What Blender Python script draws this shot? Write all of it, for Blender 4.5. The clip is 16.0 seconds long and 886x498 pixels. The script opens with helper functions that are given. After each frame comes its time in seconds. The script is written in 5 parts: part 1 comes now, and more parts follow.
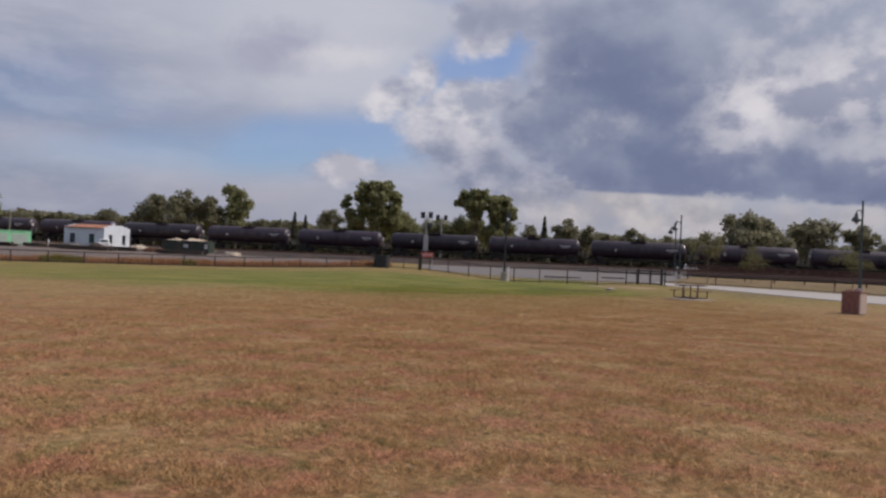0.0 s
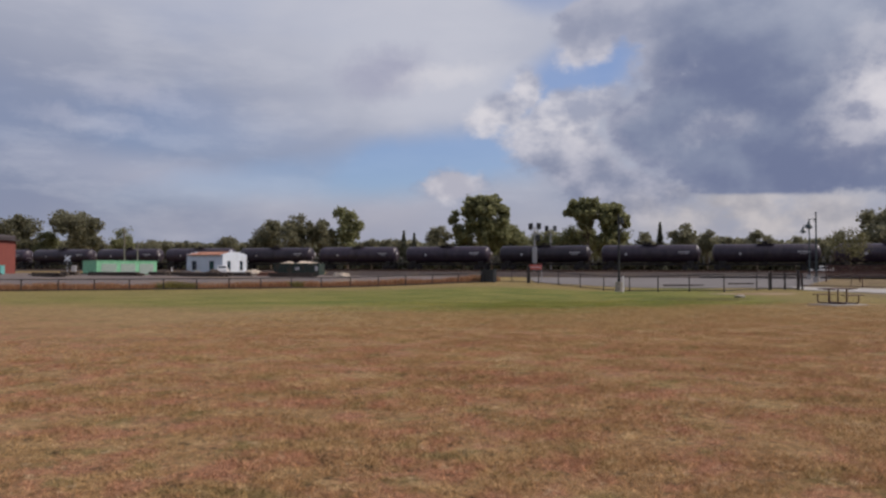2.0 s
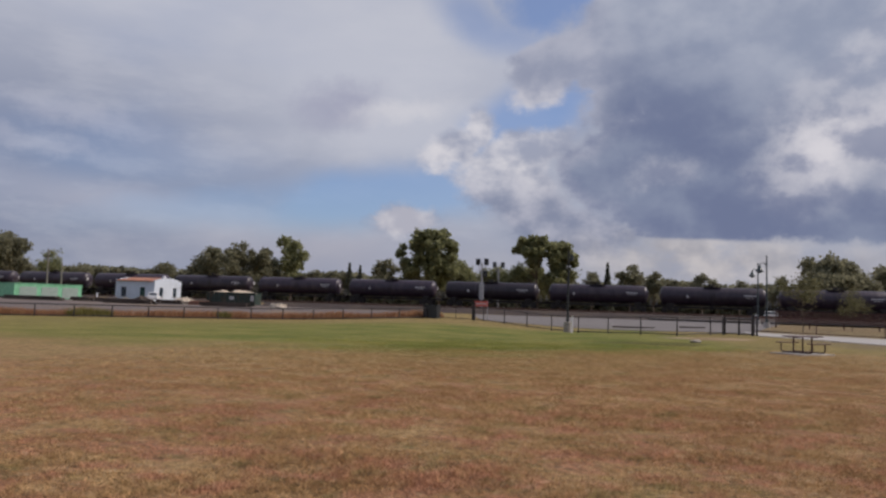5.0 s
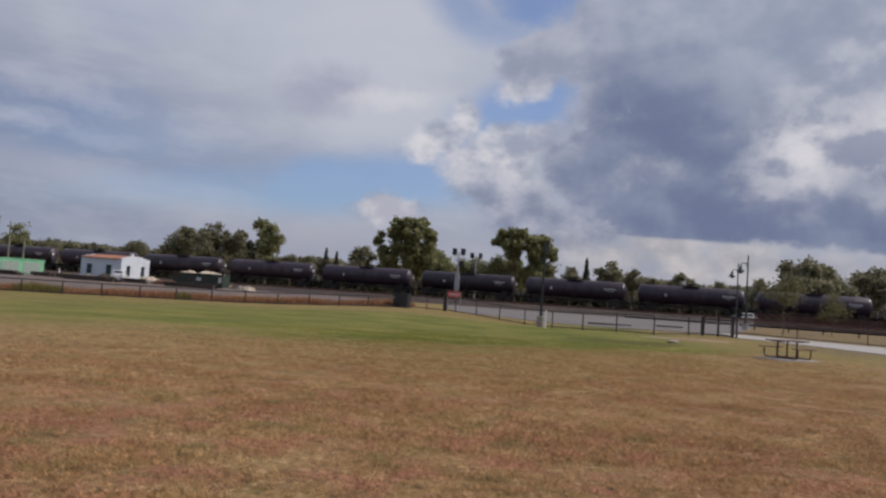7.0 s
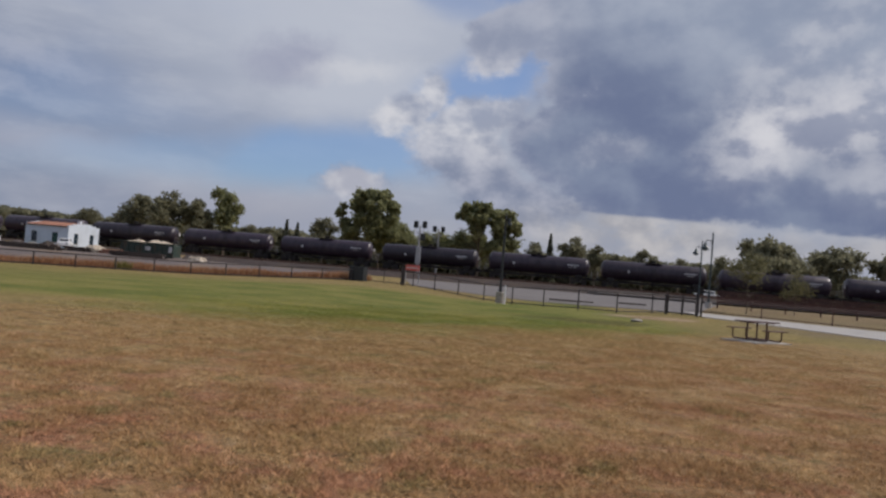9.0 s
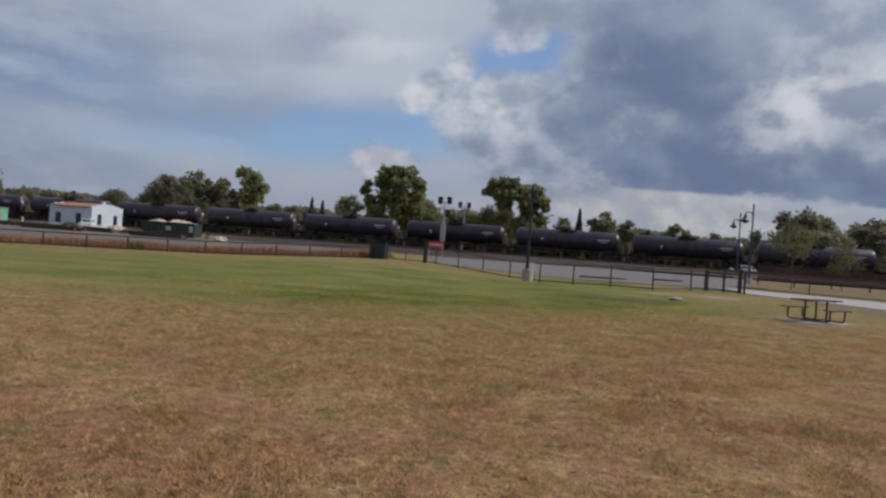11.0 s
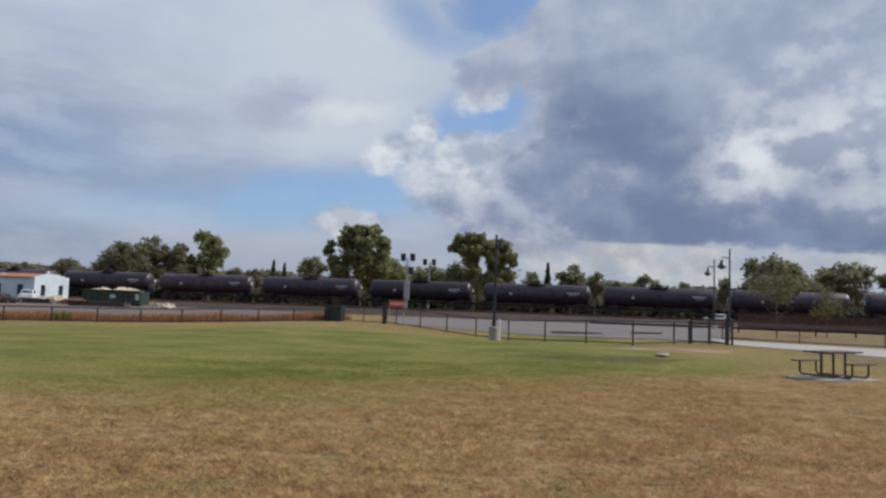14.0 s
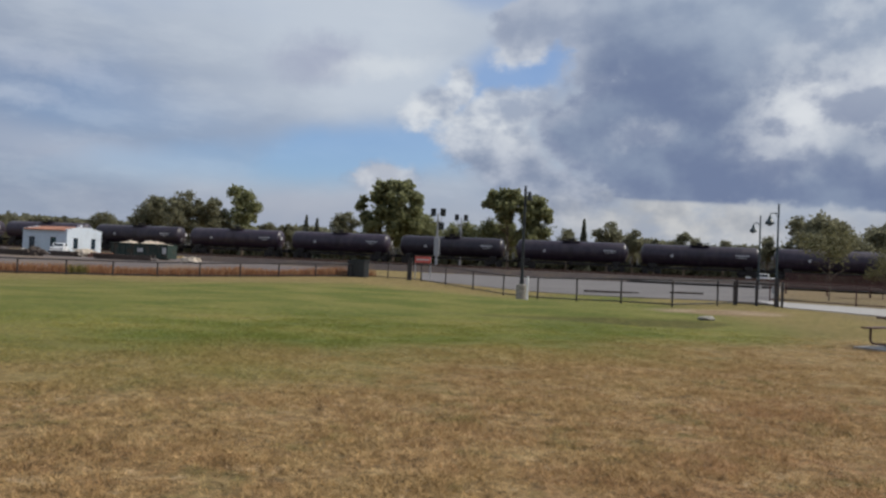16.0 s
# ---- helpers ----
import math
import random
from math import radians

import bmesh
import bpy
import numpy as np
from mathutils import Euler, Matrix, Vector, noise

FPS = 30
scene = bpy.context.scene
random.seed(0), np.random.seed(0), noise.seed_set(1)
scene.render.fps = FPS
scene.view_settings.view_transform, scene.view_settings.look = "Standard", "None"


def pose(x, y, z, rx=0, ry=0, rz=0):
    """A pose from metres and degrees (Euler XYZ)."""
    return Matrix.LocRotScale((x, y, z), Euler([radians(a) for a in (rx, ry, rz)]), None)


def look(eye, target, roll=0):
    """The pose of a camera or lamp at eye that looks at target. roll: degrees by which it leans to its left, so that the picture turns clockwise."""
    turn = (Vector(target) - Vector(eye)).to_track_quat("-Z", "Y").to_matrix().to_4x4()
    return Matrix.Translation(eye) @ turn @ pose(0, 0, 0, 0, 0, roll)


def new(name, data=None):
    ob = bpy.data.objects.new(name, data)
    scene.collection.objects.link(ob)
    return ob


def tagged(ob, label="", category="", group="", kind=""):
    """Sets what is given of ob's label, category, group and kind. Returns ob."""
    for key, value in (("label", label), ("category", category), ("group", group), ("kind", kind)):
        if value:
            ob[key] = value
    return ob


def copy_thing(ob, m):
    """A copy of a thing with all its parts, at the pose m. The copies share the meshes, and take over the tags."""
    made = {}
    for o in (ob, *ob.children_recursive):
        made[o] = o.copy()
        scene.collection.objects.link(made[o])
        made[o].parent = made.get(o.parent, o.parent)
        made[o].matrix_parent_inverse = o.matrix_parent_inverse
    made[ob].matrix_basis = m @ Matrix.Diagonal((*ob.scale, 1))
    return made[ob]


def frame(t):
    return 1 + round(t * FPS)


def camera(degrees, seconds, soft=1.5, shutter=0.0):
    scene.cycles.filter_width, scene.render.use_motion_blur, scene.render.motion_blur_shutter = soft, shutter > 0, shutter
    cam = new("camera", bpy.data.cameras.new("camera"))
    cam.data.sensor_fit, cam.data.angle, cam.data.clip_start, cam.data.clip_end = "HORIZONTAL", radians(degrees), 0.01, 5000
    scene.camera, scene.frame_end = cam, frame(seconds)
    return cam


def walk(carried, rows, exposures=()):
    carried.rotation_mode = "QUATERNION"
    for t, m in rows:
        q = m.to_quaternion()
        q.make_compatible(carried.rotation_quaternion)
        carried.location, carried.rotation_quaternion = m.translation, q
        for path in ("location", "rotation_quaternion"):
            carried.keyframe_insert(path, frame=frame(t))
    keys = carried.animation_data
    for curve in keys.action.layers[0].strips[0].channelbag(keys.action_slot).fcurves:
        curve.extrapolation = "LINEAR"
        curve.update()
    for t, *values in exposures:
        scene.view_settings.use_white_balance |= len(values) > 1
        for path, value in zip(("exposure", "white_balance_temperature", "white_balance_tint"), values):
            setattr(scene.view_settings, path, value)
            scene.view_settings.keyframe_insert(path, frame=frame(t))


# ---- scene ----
cam = camera(62.0, 16.0, soft=2.55)
METRES, EYE, TILT, LEAN, TURN = 22.46, 1.55, -0.55, 0.0, 0.0
ROWS = [
    (0.0, 0.0, 0.0, 0.0, 0.04, 1.02, -2.52),
    (0.5, 0.0033, 0.0306, -0.0002, 3.12, 2.99, -5.52),
    (1.0, 0.0103, 0.0626, -0.0017, 3.71, 2.12, -1.57),
    (1.5, 0.0107, 0.09, -0.0014, 6.34, 0.77, -3.06),
    (2.0, 0.0122, 0.1219, -0.0015, 8.71, 1.95, -0.17),
    (2.5, 0.0134, 0.1507, 0.0001, 8.85, 3.00, -0.23),
    (3.0, 0.0094, 0.1819, 0.0003, 12.84, 5.44, 0.68),
    (3.5, 0.0122, 0.2115, 0.0008, 8.40, 5.64, -1.79),
    (4.0, 0.0129, 0.2414, 0.0002, 5.62, 4.64, -0.34),
    (6.5, 0.038, 0.3831, -0.0014, 3.30, 4.96, -4.32),
    (7.0, 0.0443, 0.4169, -0.0016, 3.08, 4.07, -3.96),
    (7.5, 0.0473, 0.4455, -0.0004, 2.62, 4.65, -0.44),
    (8.0, 0.0525, 0.4796, -0.0015, 1.02, 4.19, -3.12),
    (8.5, 0.0605, 0.5074, 0.0006, 0.20, 3.22, -4.61),
    (11.0, 0.0824, 0.6639, 0.0007, 2.56, 0.33, -4.12),
    (11.5, 0.0825, 0.6969, 0.0006, 4.12, 1.67, -4.44),
    (12.0, 0.0881, 0.7319, -0.0, 3.14, 2.53, -3.76),
    (12.5, 0.0897, 0.7617, 0.0005, 3.58, 3.25, -2.87),
    (13.0, 0.0939, 0.7956, -0.0008, 2.27, 5.06, -1.63),
    (13.5, 0.1002, 0.8257, 0.0011, 0.98, 4.51, -2.93),
    (14.0, 0.1061, 0.8598, 0.0012, 0.24, 5.03, -2.04),
    (14.5, 0.115, 0.8908, 0.0008, -1.06, 4.16, -3.50),
    (15.0, 0.1191, 0.9238, 0.0003, 0.13, 3.56, -3.93),
    (15.5, 0.1267, 0.955, -0.0011, 0.86, 2.59, -0.53),
    (16.0, 0.1337, 0.9864, 0.0017, 3.02, 1.57, -2.57),
]
walk(cam, [(t, pose(0, 0, EYE, TILT, LEAN, TURN) @ pose(METRES * x, METRES * y, METRES * z, 90 + pitch, roll, yaw)) for t, x, y, z, yaw, pitch, roll in ROWS], exposures=[(0.0, -0.1, 6650, 16), (1.0, -0.04, 6600, 16), (2.2, -0.10, 6600, 16), (2.9, 0.02, 6600, 16), (3.5, -0.13, 6600, 16), (7.0, -0.13, 6550, 14), (8.5, -0.16, 6500, 13), (11.0, -0.2, 6300, 9), (11.6, 0.0, 6300, 8), (12.5, 0.05, 6300, 7), (14.5, 0.08, 6300, 7), (16.0, 0.02, 6350, 7)])
# ---- light ----
SUN = Vector((0.92, 0.20, 0.92))
sun_data = bpy.data.lights.new("sun", "SUN")
sun_data.energy, sun_data.angle, sun_data.color = 3.4, radians(0.6), (1.0, 0.93, 0.84)
sun = new("sun", sun_data)
sun.matrix_world = look(SUN * 100, (0, 0, 0))

world = bpy.data.worlds.new("sky")
world.use_nodes = True
scene.world = world


class Nodes:
    """Short hand for wiring node trees."""

    def __init__(self, tree):
        self.t = tree
        tree.nodes.clear()

    def n(self, kind, **inputs):
        node = self.t.nodes.new(kind)
        for k, v in inputs.items():
            sock = node.inputs[k.replace("_", " ")]
            if isinstance(v, bpy.types.NodeSocket):
                self.t.links.new(v, sock)
            else:
                sock.default_value = v
        return node

    def link(self, a, b):
        self.t.links.new(a, b)

    def math(self, op, a, b=0.0, clamp=False):
        node = self.t.nodes.new("ShaderNodeMath")
        node.operation, node.use_clamp = op, clamp
        for i, v in enumerate((a, b)):
            if isinstance(v, bpy.types.NodeSocket):
                self.t.links.new(v, node.inputs[i])
            else:
                node.inputs[i].default_value = v
        return node.outputs[0]

    def vec(self, op, a, b=(0, 0, 0)):
        node = self.t.nodes.new("ShaderNodeVectorMath")
        node.operation = op
        for i, v in enumerate((a, b)):
            if isinstance(v, bpy.types.NodeSocket):
                self.t.links.new(v, node.inputs[i])
            else:
                node.inputs[i].default_value = v
        return node.outputs["Value" if op == "LENGTH" else "Vector"]

    def noise(self, vector, scale, detail=4.0, rough=0.55, out="Fac"):
        node = self.n("ShaderNodeTexNoise", Scale=scale, Detail=detail, Roughness=rough)
        if vector is not None:
            self.link(vector, node.inputs["Vector"])
        return node.outputs[out]

    def span(self, v, lo, hi, a=0.0, b=1.0, smooth=True):
        node = self.t.nodes.new("ShaderNodeMapRange")
        node.interpolation_type = "SMOOTHSTEP" if smooth else "LINEAR"
        self.link(v, node.inputs["Value"])
        for k, x in (("From Min", lo), ("From Max", hi), ("To Min", a), ("To Max", b)):
            node.inputs[k].default_value = x
        return node.outputs["Result"]

    def mix(self, fac, a, b, blend="MIX"):
        node = self.t.nodes.new("ShaderNodeMix")
        node.data_type, node.blend_type = "RGBA", blend
        for sock, v in ((node.inputs[0], fac), (node.inputs[6], a), (node.inputs[7], b)):
            if isinstance(v, bpy.types.NodeSocket):
                self.link(v, sock)
            else:
                sock.default_value = v if isinstance(v, (int, float)) else (*v, 1.0)
        return node.outputs[2]


def build_sky():
    k = Nodes(world.node_tree)
    out = k.n("ShaderNodeOutputWorld")
    d = k.n("ShaderNodeTexCoord").outputs["Generated"]
    sky = k.n("ShaderNodeTexSky")
    sky.sky_type, sky.sun_disc = "NISHITA", False
    sky.sun_elevation, sky.sun_rotation = math.asin(SUN.normalized().z), math.atan2(SUN.x, SUN.y)
    sky.air_density, sky.dust_density = 1.0, 1.0
    clear = k.mix(1.0, sky.outputs["Color"], (0.083, 0.099, 0.126), "MULTIPLY")
    s = k.n("ShaderNodeSeparateXYZ", Vector=d)
    az = k.math("MULTIPLY", k.math("ARCTAN2", s.outputs[0], s.outputs[1]), 57.2958)
    el = k.math("MULTIPLY", k.math("ARCSINE", s.outputs[2]), 57.2958)
    flat = k.n("ShaderNodeCombineXYZ", X=az, Y=el).outputs[0]

    def warp(scale, amount, detail, rough=0.55):
        c = k.noise(d, scale, detail, rough, "Color")
        return k.vec("MULTIPLY", k.vec("SUBTRACT", c, (0.5, 0.5, 0.5)), (amount, amount * 0.75, 0))

    puffy = k.vec("ADD", k.vec("ADD", flat, warp(8, 1.2, 2)), warp(26, 3.8, 7, 0.66))
    wispy = k.vec("ADD", flat, k.vec("MULTIPLY", warp(7, 6, 5), (1.6, 0.5, 0)))

    def reach(vector, a, e, sx, sy, turn=0.0):
        m = k.t.nodes.new("ShaderNodeMapping")
        m.vector_type = "TEXTURE"
        k.link(vector, m.inputs["Vector"])
        m.inputs["Location"].default_value = (a, e, 0)
        m.inputs["Rotation"].default_value = (0, 0, radians(turn))
        m.inputs["Scale"].default_value = (sx, sy, 1)
        return k.vec("LENGTH", m.outputs[0])

    def blob(vector, a, e, sx, sy, turn=0.0, soft=0.35):
        return k.span(reach(vector, a, e, sx, sy, turn), 1 - soft, 1 + soft, 1.0, 0.0)

    def union(masks, op="MAXIMUM"):
        v = masks[0]
        for m in masks[1:]:
            v = k.math(op, v, m)
        return v

    fine = k.noise(d, 11, 4, 0.5)
    broad = k.noise(k.vec("MULTIPLY", d, (1, 1, 2.5)), 3.5, 3, 0.5)
    low = k.vec("MULTIPLY", d, (1, 1, 1.35))
    billow = k.noise(low, 12, 7, 0.54)
    # the same billows seen a little towards the light: their difference is the relief
    relief = k.math("SUBTRACT", billow, k.noise(k.vec("ADD", low, (0.010, 0.0, 0.028)), 12, 7, 0.54))
    ragged = k.math("MULTIPLY", k.math("SUBTRACT", k.noise(low, 22, 8, 0.6), 0.5), 3.8)

    def heap_field(shapes):
        """Degrees inside (+) or outside (-) the nearest of some ovals, with a ragged edge."""
        v = union([k.math("MULTIPLY", k.math("SUBTRACT", 1.0, reach(flat, *o)), math.sqrt(o[2] * o[3])) for o in shapes])
        return k.math("ADD", v, ragged)

    # high veil over most of the sky, thin where the blue shows
    blue = union([blob(wispy, -9.5, 8.1, 10.5, 2.3, 8, 0.5), k.math("MULTIPLY", blob(wispy, -20, 6.9, 10, 1.6, 8, 0.7), 0.6), blob(puffy, 3.2, 23.4, 4.2, 2.6, 25, 0.5), k.math("MULTIPLY", blob(wispy, -2.2, 21.6, 4.4, 1.9, -22, 0.8), 0.7), blob(flat, 1.4, 14.2, 5.4, 2.4, 25, 0.5),
                  k.math("MULTIPLY", blob(wispy, -33, 9, 14, 3.0, -4, 0.8), 0.15)])
    veil = k.math("MULTIPLY", k.span(broad, 0.25, 0.6, 0.8, 1.0), k.math("SUBTRACT", 1.0, k.math("MULTIPLY", blue, 0.76)))
    veil_colour = k.mix(k.span(broad, 0.3, 0.7), (0.33, 0.375, 0.475), (0.40, 0.445, 0.535))
    bright_veil = union([blob(wispy, -12, 20.0, 13, 8.0, -6, 0.7), blob(wispy, -7, 13.4, 9, 2.2, 10, 0.6), k.math("MULTIPLY", blob(wispy, -20, 11.5, 9, 1.6, 12, 0.8), 0.6), blob(flat, -30, 24, 26, 9.0, -4, 0.7)])
    veil_colour = k.mix(k.math("MULTIPLY", bright_veil, 0.8), veil_colour, (0.555, 0.595, 0.67))
    dim_left = blob(wispy, -42, 7, 19, 9, 0, 0.8)
    veil_colour = k.mix(k.math("MULTIPLY", dim_left, 0.85), veil_colour, (0.215, 0.262, 0.38))
    smudge = k.math("MULTIPLY", blob(puffy, -13.2, 14.8, 3.2, 1.6, 8, 0.7), 0.75)
    veil_colour = k.mix(smudge, veil_colour, (0.35, 0.375, 0.49))
    gleam = k.math("MULTIPLY", blob(puffy, -8.6, 14.7, 3.0, 0.8, 8, 0.9), 0.75)
    veil_colour = k.mix(gleam, veil_colour, (0.66, 0.68, 0.72))
    streaks = k.math("MULTIPLY", union([blob(puffy, -31.5, 12.2, 4.2, 0.8, -10, 0.9), blob(puffy, -34, 10.0, 3.6, 0.6, -8, 0.9)]), 0.6)
    veil_colour = k.mix(streaks, veil_colour, (0.45, 0.475, 0.56))
    low_veil = k.math("MULTIPLY", union([blob(wispy, -24, 5.8, 13, 1.3, -7, 0.8), blob(wispy, -12, 4.0, 9, 1.5, 0, 0.8)]), 0.65)
    veil_colour = k.mix(low_veil, veil_colour, (0.48, 0.495, 0.57))
    wisps = k.noise(k.vec("MULTIPLY", d, (1, 1, 3.2)), 9, 6, 0.62)
    veil_colour = k.mix(k.math("MULTIPLY", k.span(wisps, 0.44, 0.72), 0.28), veil_colour, (0.58, 0.615, 0.68))
    c = k.mix(veil, clear, veil_colour)
    # pale bank near the horizon
    bank = k.math("MULTIPLY", k.math("MULTIPLY", k.span(el, 2.5, 6.5, 1.0, 0.0), k.span(az, -42, -14, 0.2, 0.7)), k.span(fine, 0.3, 0.6, 0.6, 1.0))
    c = k.mix(bank, c, k.mix(k.span(fine, 0.3, 0.7), (0.28, 0.305, 0.39), (0.40, 0.415, 0.475)))
    # white heaps along the western edge of the great cloud
    heaps = heap_field([(-4.2, 11.9, 3.0, 1.7, 15), (-2.2, 13.4, 1.3, 1.9, 0), (1.3, 12.0, 4.6, 1.8, 14), (0.2, 9.6, 5.0, 2.8, -10), (2.0, 7.4, 4.6, 2.6, -25), (5.0, 5.6, 5.5, 2.4, -10), (2.2, 16.2, 2.8, 1.7, 22), (-7.9, 6.2, 2.8, 1.45, 4)])
    lit_side = k.span(relief, -0.15, 0.15)
    heap_high = k.mix(lit_side, (0.35, 0.39, 0.49), (0.70, 0.71, 0.74))
    heap_low = k.mix(lit_side, (0.235, 0.275, 0.38), (0.44, 0.465, 0.55))
    small = blob(flat, -7.9, 6.1, 3, 2, 0, 0.3)
    height = k.math("MAXIMUM", k.span(k.math("ADD", el, k.math("MULTIPLY", ragged, 0.8)), 7.0, 11.5), k.math("MULTIPLY", small, 0.8))
    height = k.math("MULTIPLY", height, k.span(el, 14.2, 16.0, 1.0, 0.45))
    c = k.mix(k.math("MULTIPLY", k.span(heaps, -0.3, 1.2), 0.94), c, k.mix(height, heap_low, heap_high))
    c = k.mix(k.math("MULTIPLY", k.math("MULTIPLY", small, k.span(heaps, 0.2, 1.2)), 0.7), c, k.mix(lit_side, (0.50, 0.51, 0.57), (0.72, 0.72, 0.74)))
    # cream band under the flat base
    cream = union([blob(wispy, 15, 3.9, 8.5, 2.0, -3, 0.6), k.math("MULTIPLY", blob(wispy, 28, 3.4, 9, 1.2, 0, 0.7), 0.7)])
    c = k.mix(k.math("MULTIPLY", cream, k.span(k.noise(low, 16, 6, 0.58), 0.34, 0.6, 0.25, 1.0)), c, k.mix(lit_side, (0.38, 0.39, 0.43), (0.56, 0.55, 0.555)))
    # the great dark cloud
    dark_field = heap_field([(14.6, 10.0, 9.6, 5.6, -8), (6.6, 9.6, 4.0, 2.3, -28), (14.5, 19.2, 10.5, 6.0, 0), (4.0, 18.6, 4.8, 2.1, 16), (8.6, 15.4, 3.6, 2.6, 20), (31, 14, 15, 10, 0), (27, 8.8, 12, 4.2, 0)])
    dark = k.span(dark_field, -0.1, 1.0)
    soft_edge = k.math("MULTIPLY", k.span(dark_field, 2.4, 0.2), k.span(az, 13.0, 5.0, 0.0, 0.62))
    lump = k.noise(low, 6, 5, 0.52)
    swell = k.span(k.math("ADD", lump, k.math("MULTIPLY", relief, 0.5)), 0.28, 0.76)
    dark_colour = k.mix(swell, (0.155, 0.195, 0.315), (0.25, 0.30, 0.41))
    upper = k.math("MULTIPLY", k.span(k.math("ADD", el, k.math("MULTIPLY", k.math("SUBTRACT", az, 14.0), 0.34)), 13.0, 21.5), 0.9)
    dark_colour = k.mix(upper, dark_colour, k.mix(swell, (0.30, 0.355, 0.465), (0.44, 0.49, 0.58)))
    dark_colour = k.mix(soft_edge, dark_colour, k.mix(lit_side, (0.31, 0.345, 0.455), (0.46, 0.485, 0.57)))
    shoulder = k.math("MULTIPLY", blob(flat, 3.2, 17.8, 5.2, 3.4, 15, 0.6), 0.6)
    dark_colour = k.mix(shoulder, dark_colour, k.mix(lit_side, (0.36, 0.40, 0.50), (0.50, 0.53, 0.61)))
    lit = union([blob(puffy, 22.8, 11.5, 3.6, 2.6, 35, 0.95), k.math("MULTIPLY", blob(puffy, 27.5, 13.0, 6.0, 2.8, 10, 0.95), 0.85), k.math("MULTIPLY", blob(puffy, 24.5, 17.2, 6, 1.2, 32, 0.9), 0.4),
                 k.math("MULTIPLY", blob(puffy, 21.5, 8.7, 2.6, 1.1, 0, 0.8), 0.6), k.math("MULTIPLY", blob(puffy, 11.6, 10.2, 2.2, 0.9, 12, 0.9), 0.36), k.math("MULTIPLY", blob(puffy, 30, 8.6, 4, 2.0, 0, 0.8), 0.5)])
    lit = k.math("MULTIPLY", lit, k.span(k.math("ADD", billow, k.math("MULTIPLY", relief, 1.4)), 0.32, 0.60, 0.55, 1.0))
    dark_colour = k.mix(k.math("MULTIPLY", lit, 0.86), dark_colour, k.mix(lit_side, (0.50, 0.52, 0.60), (0.78, 0.78, 0.80)))
    base_line = k.math("ADD", k.math("ADD", el, k.math("MULTIPLY", k.math("SUBTRACT", az, 14.0), 0.05)), k.math("MULTIPLY", k.math("SUBTRACT", fine, 0.5), 0.7))
    base_cut = k.span(base_line, 5.05, 5.4)
    c = k.mix(k.math("MULTIPLY", k.math("MULTIPLY", dark, base_cut), 0.97), c, dark_colour)
    bg = k.n("ShaderNodeBackground", Color=c, Strength=1.0)
    k.link(bg.outputs[0], out.inputs["Surface"])


build_sky()

# ---- materials ----


def surf(name, a, b, scale=6.0, rough=0.75, bump=0.25, metal=0.0, spots=None, spot_scale=1.2, spot_amount=0.5, vary=0.0, stretch=(1, 1, 1), spec=0.4):
    """A weathered surface: two colours mixed by fine noise, and larger stains of a third."""
    m = bpy.data.materials.new(name)
    m.use_nodes = True
    k = Nodes(m.node_tree)
    out = k.n("ShaderNodeOutputMaterial")
    p = k.vec("MULTIPLY", k.n("ShaderNodeTexCoord").outputs["Object"], stretch)
    f = k.noise(p, scale, 6, 0.6)
    c = k.mix(k.span(f, 0.35, 0.65), a, b)
    if spots:
        c = k.mix(k.math("MULTIPLY", k.span(k.noise(p, spot_scale, 5, 0.6), 0.48, 0.66), spot_amount), c, spots)
    if vary:
        r = k.n("ShaderNodeObjectInfo").outputs["Random"]
        c = k.mix(1.0, c, k.mix(r, (1 - vary,) * 3, (1 + vary,) * 3), "MULTIPLY")
    bs = k.n("ShaderNodeBsdfPrincipled", Base_Color=c, Metallic=metal, Specular_IOR_Level=spec)
    k.link(k.span(k.noise(p, scale * 2.3, 3), 0.3, 0.7, max(0.05, rough - 0.12), min(1, rough + 0.12)), bs.inputs["Roughness"])
    if bump:
        bp = k.n("ShaderNodeBump", Strength=bump, Distance=0.02, Height=f)
        k.link(bp.outputs[0], bs.inputs["Normal"])
    k.link(bs.outputs[0], out.inputs["Surface"])
    return m


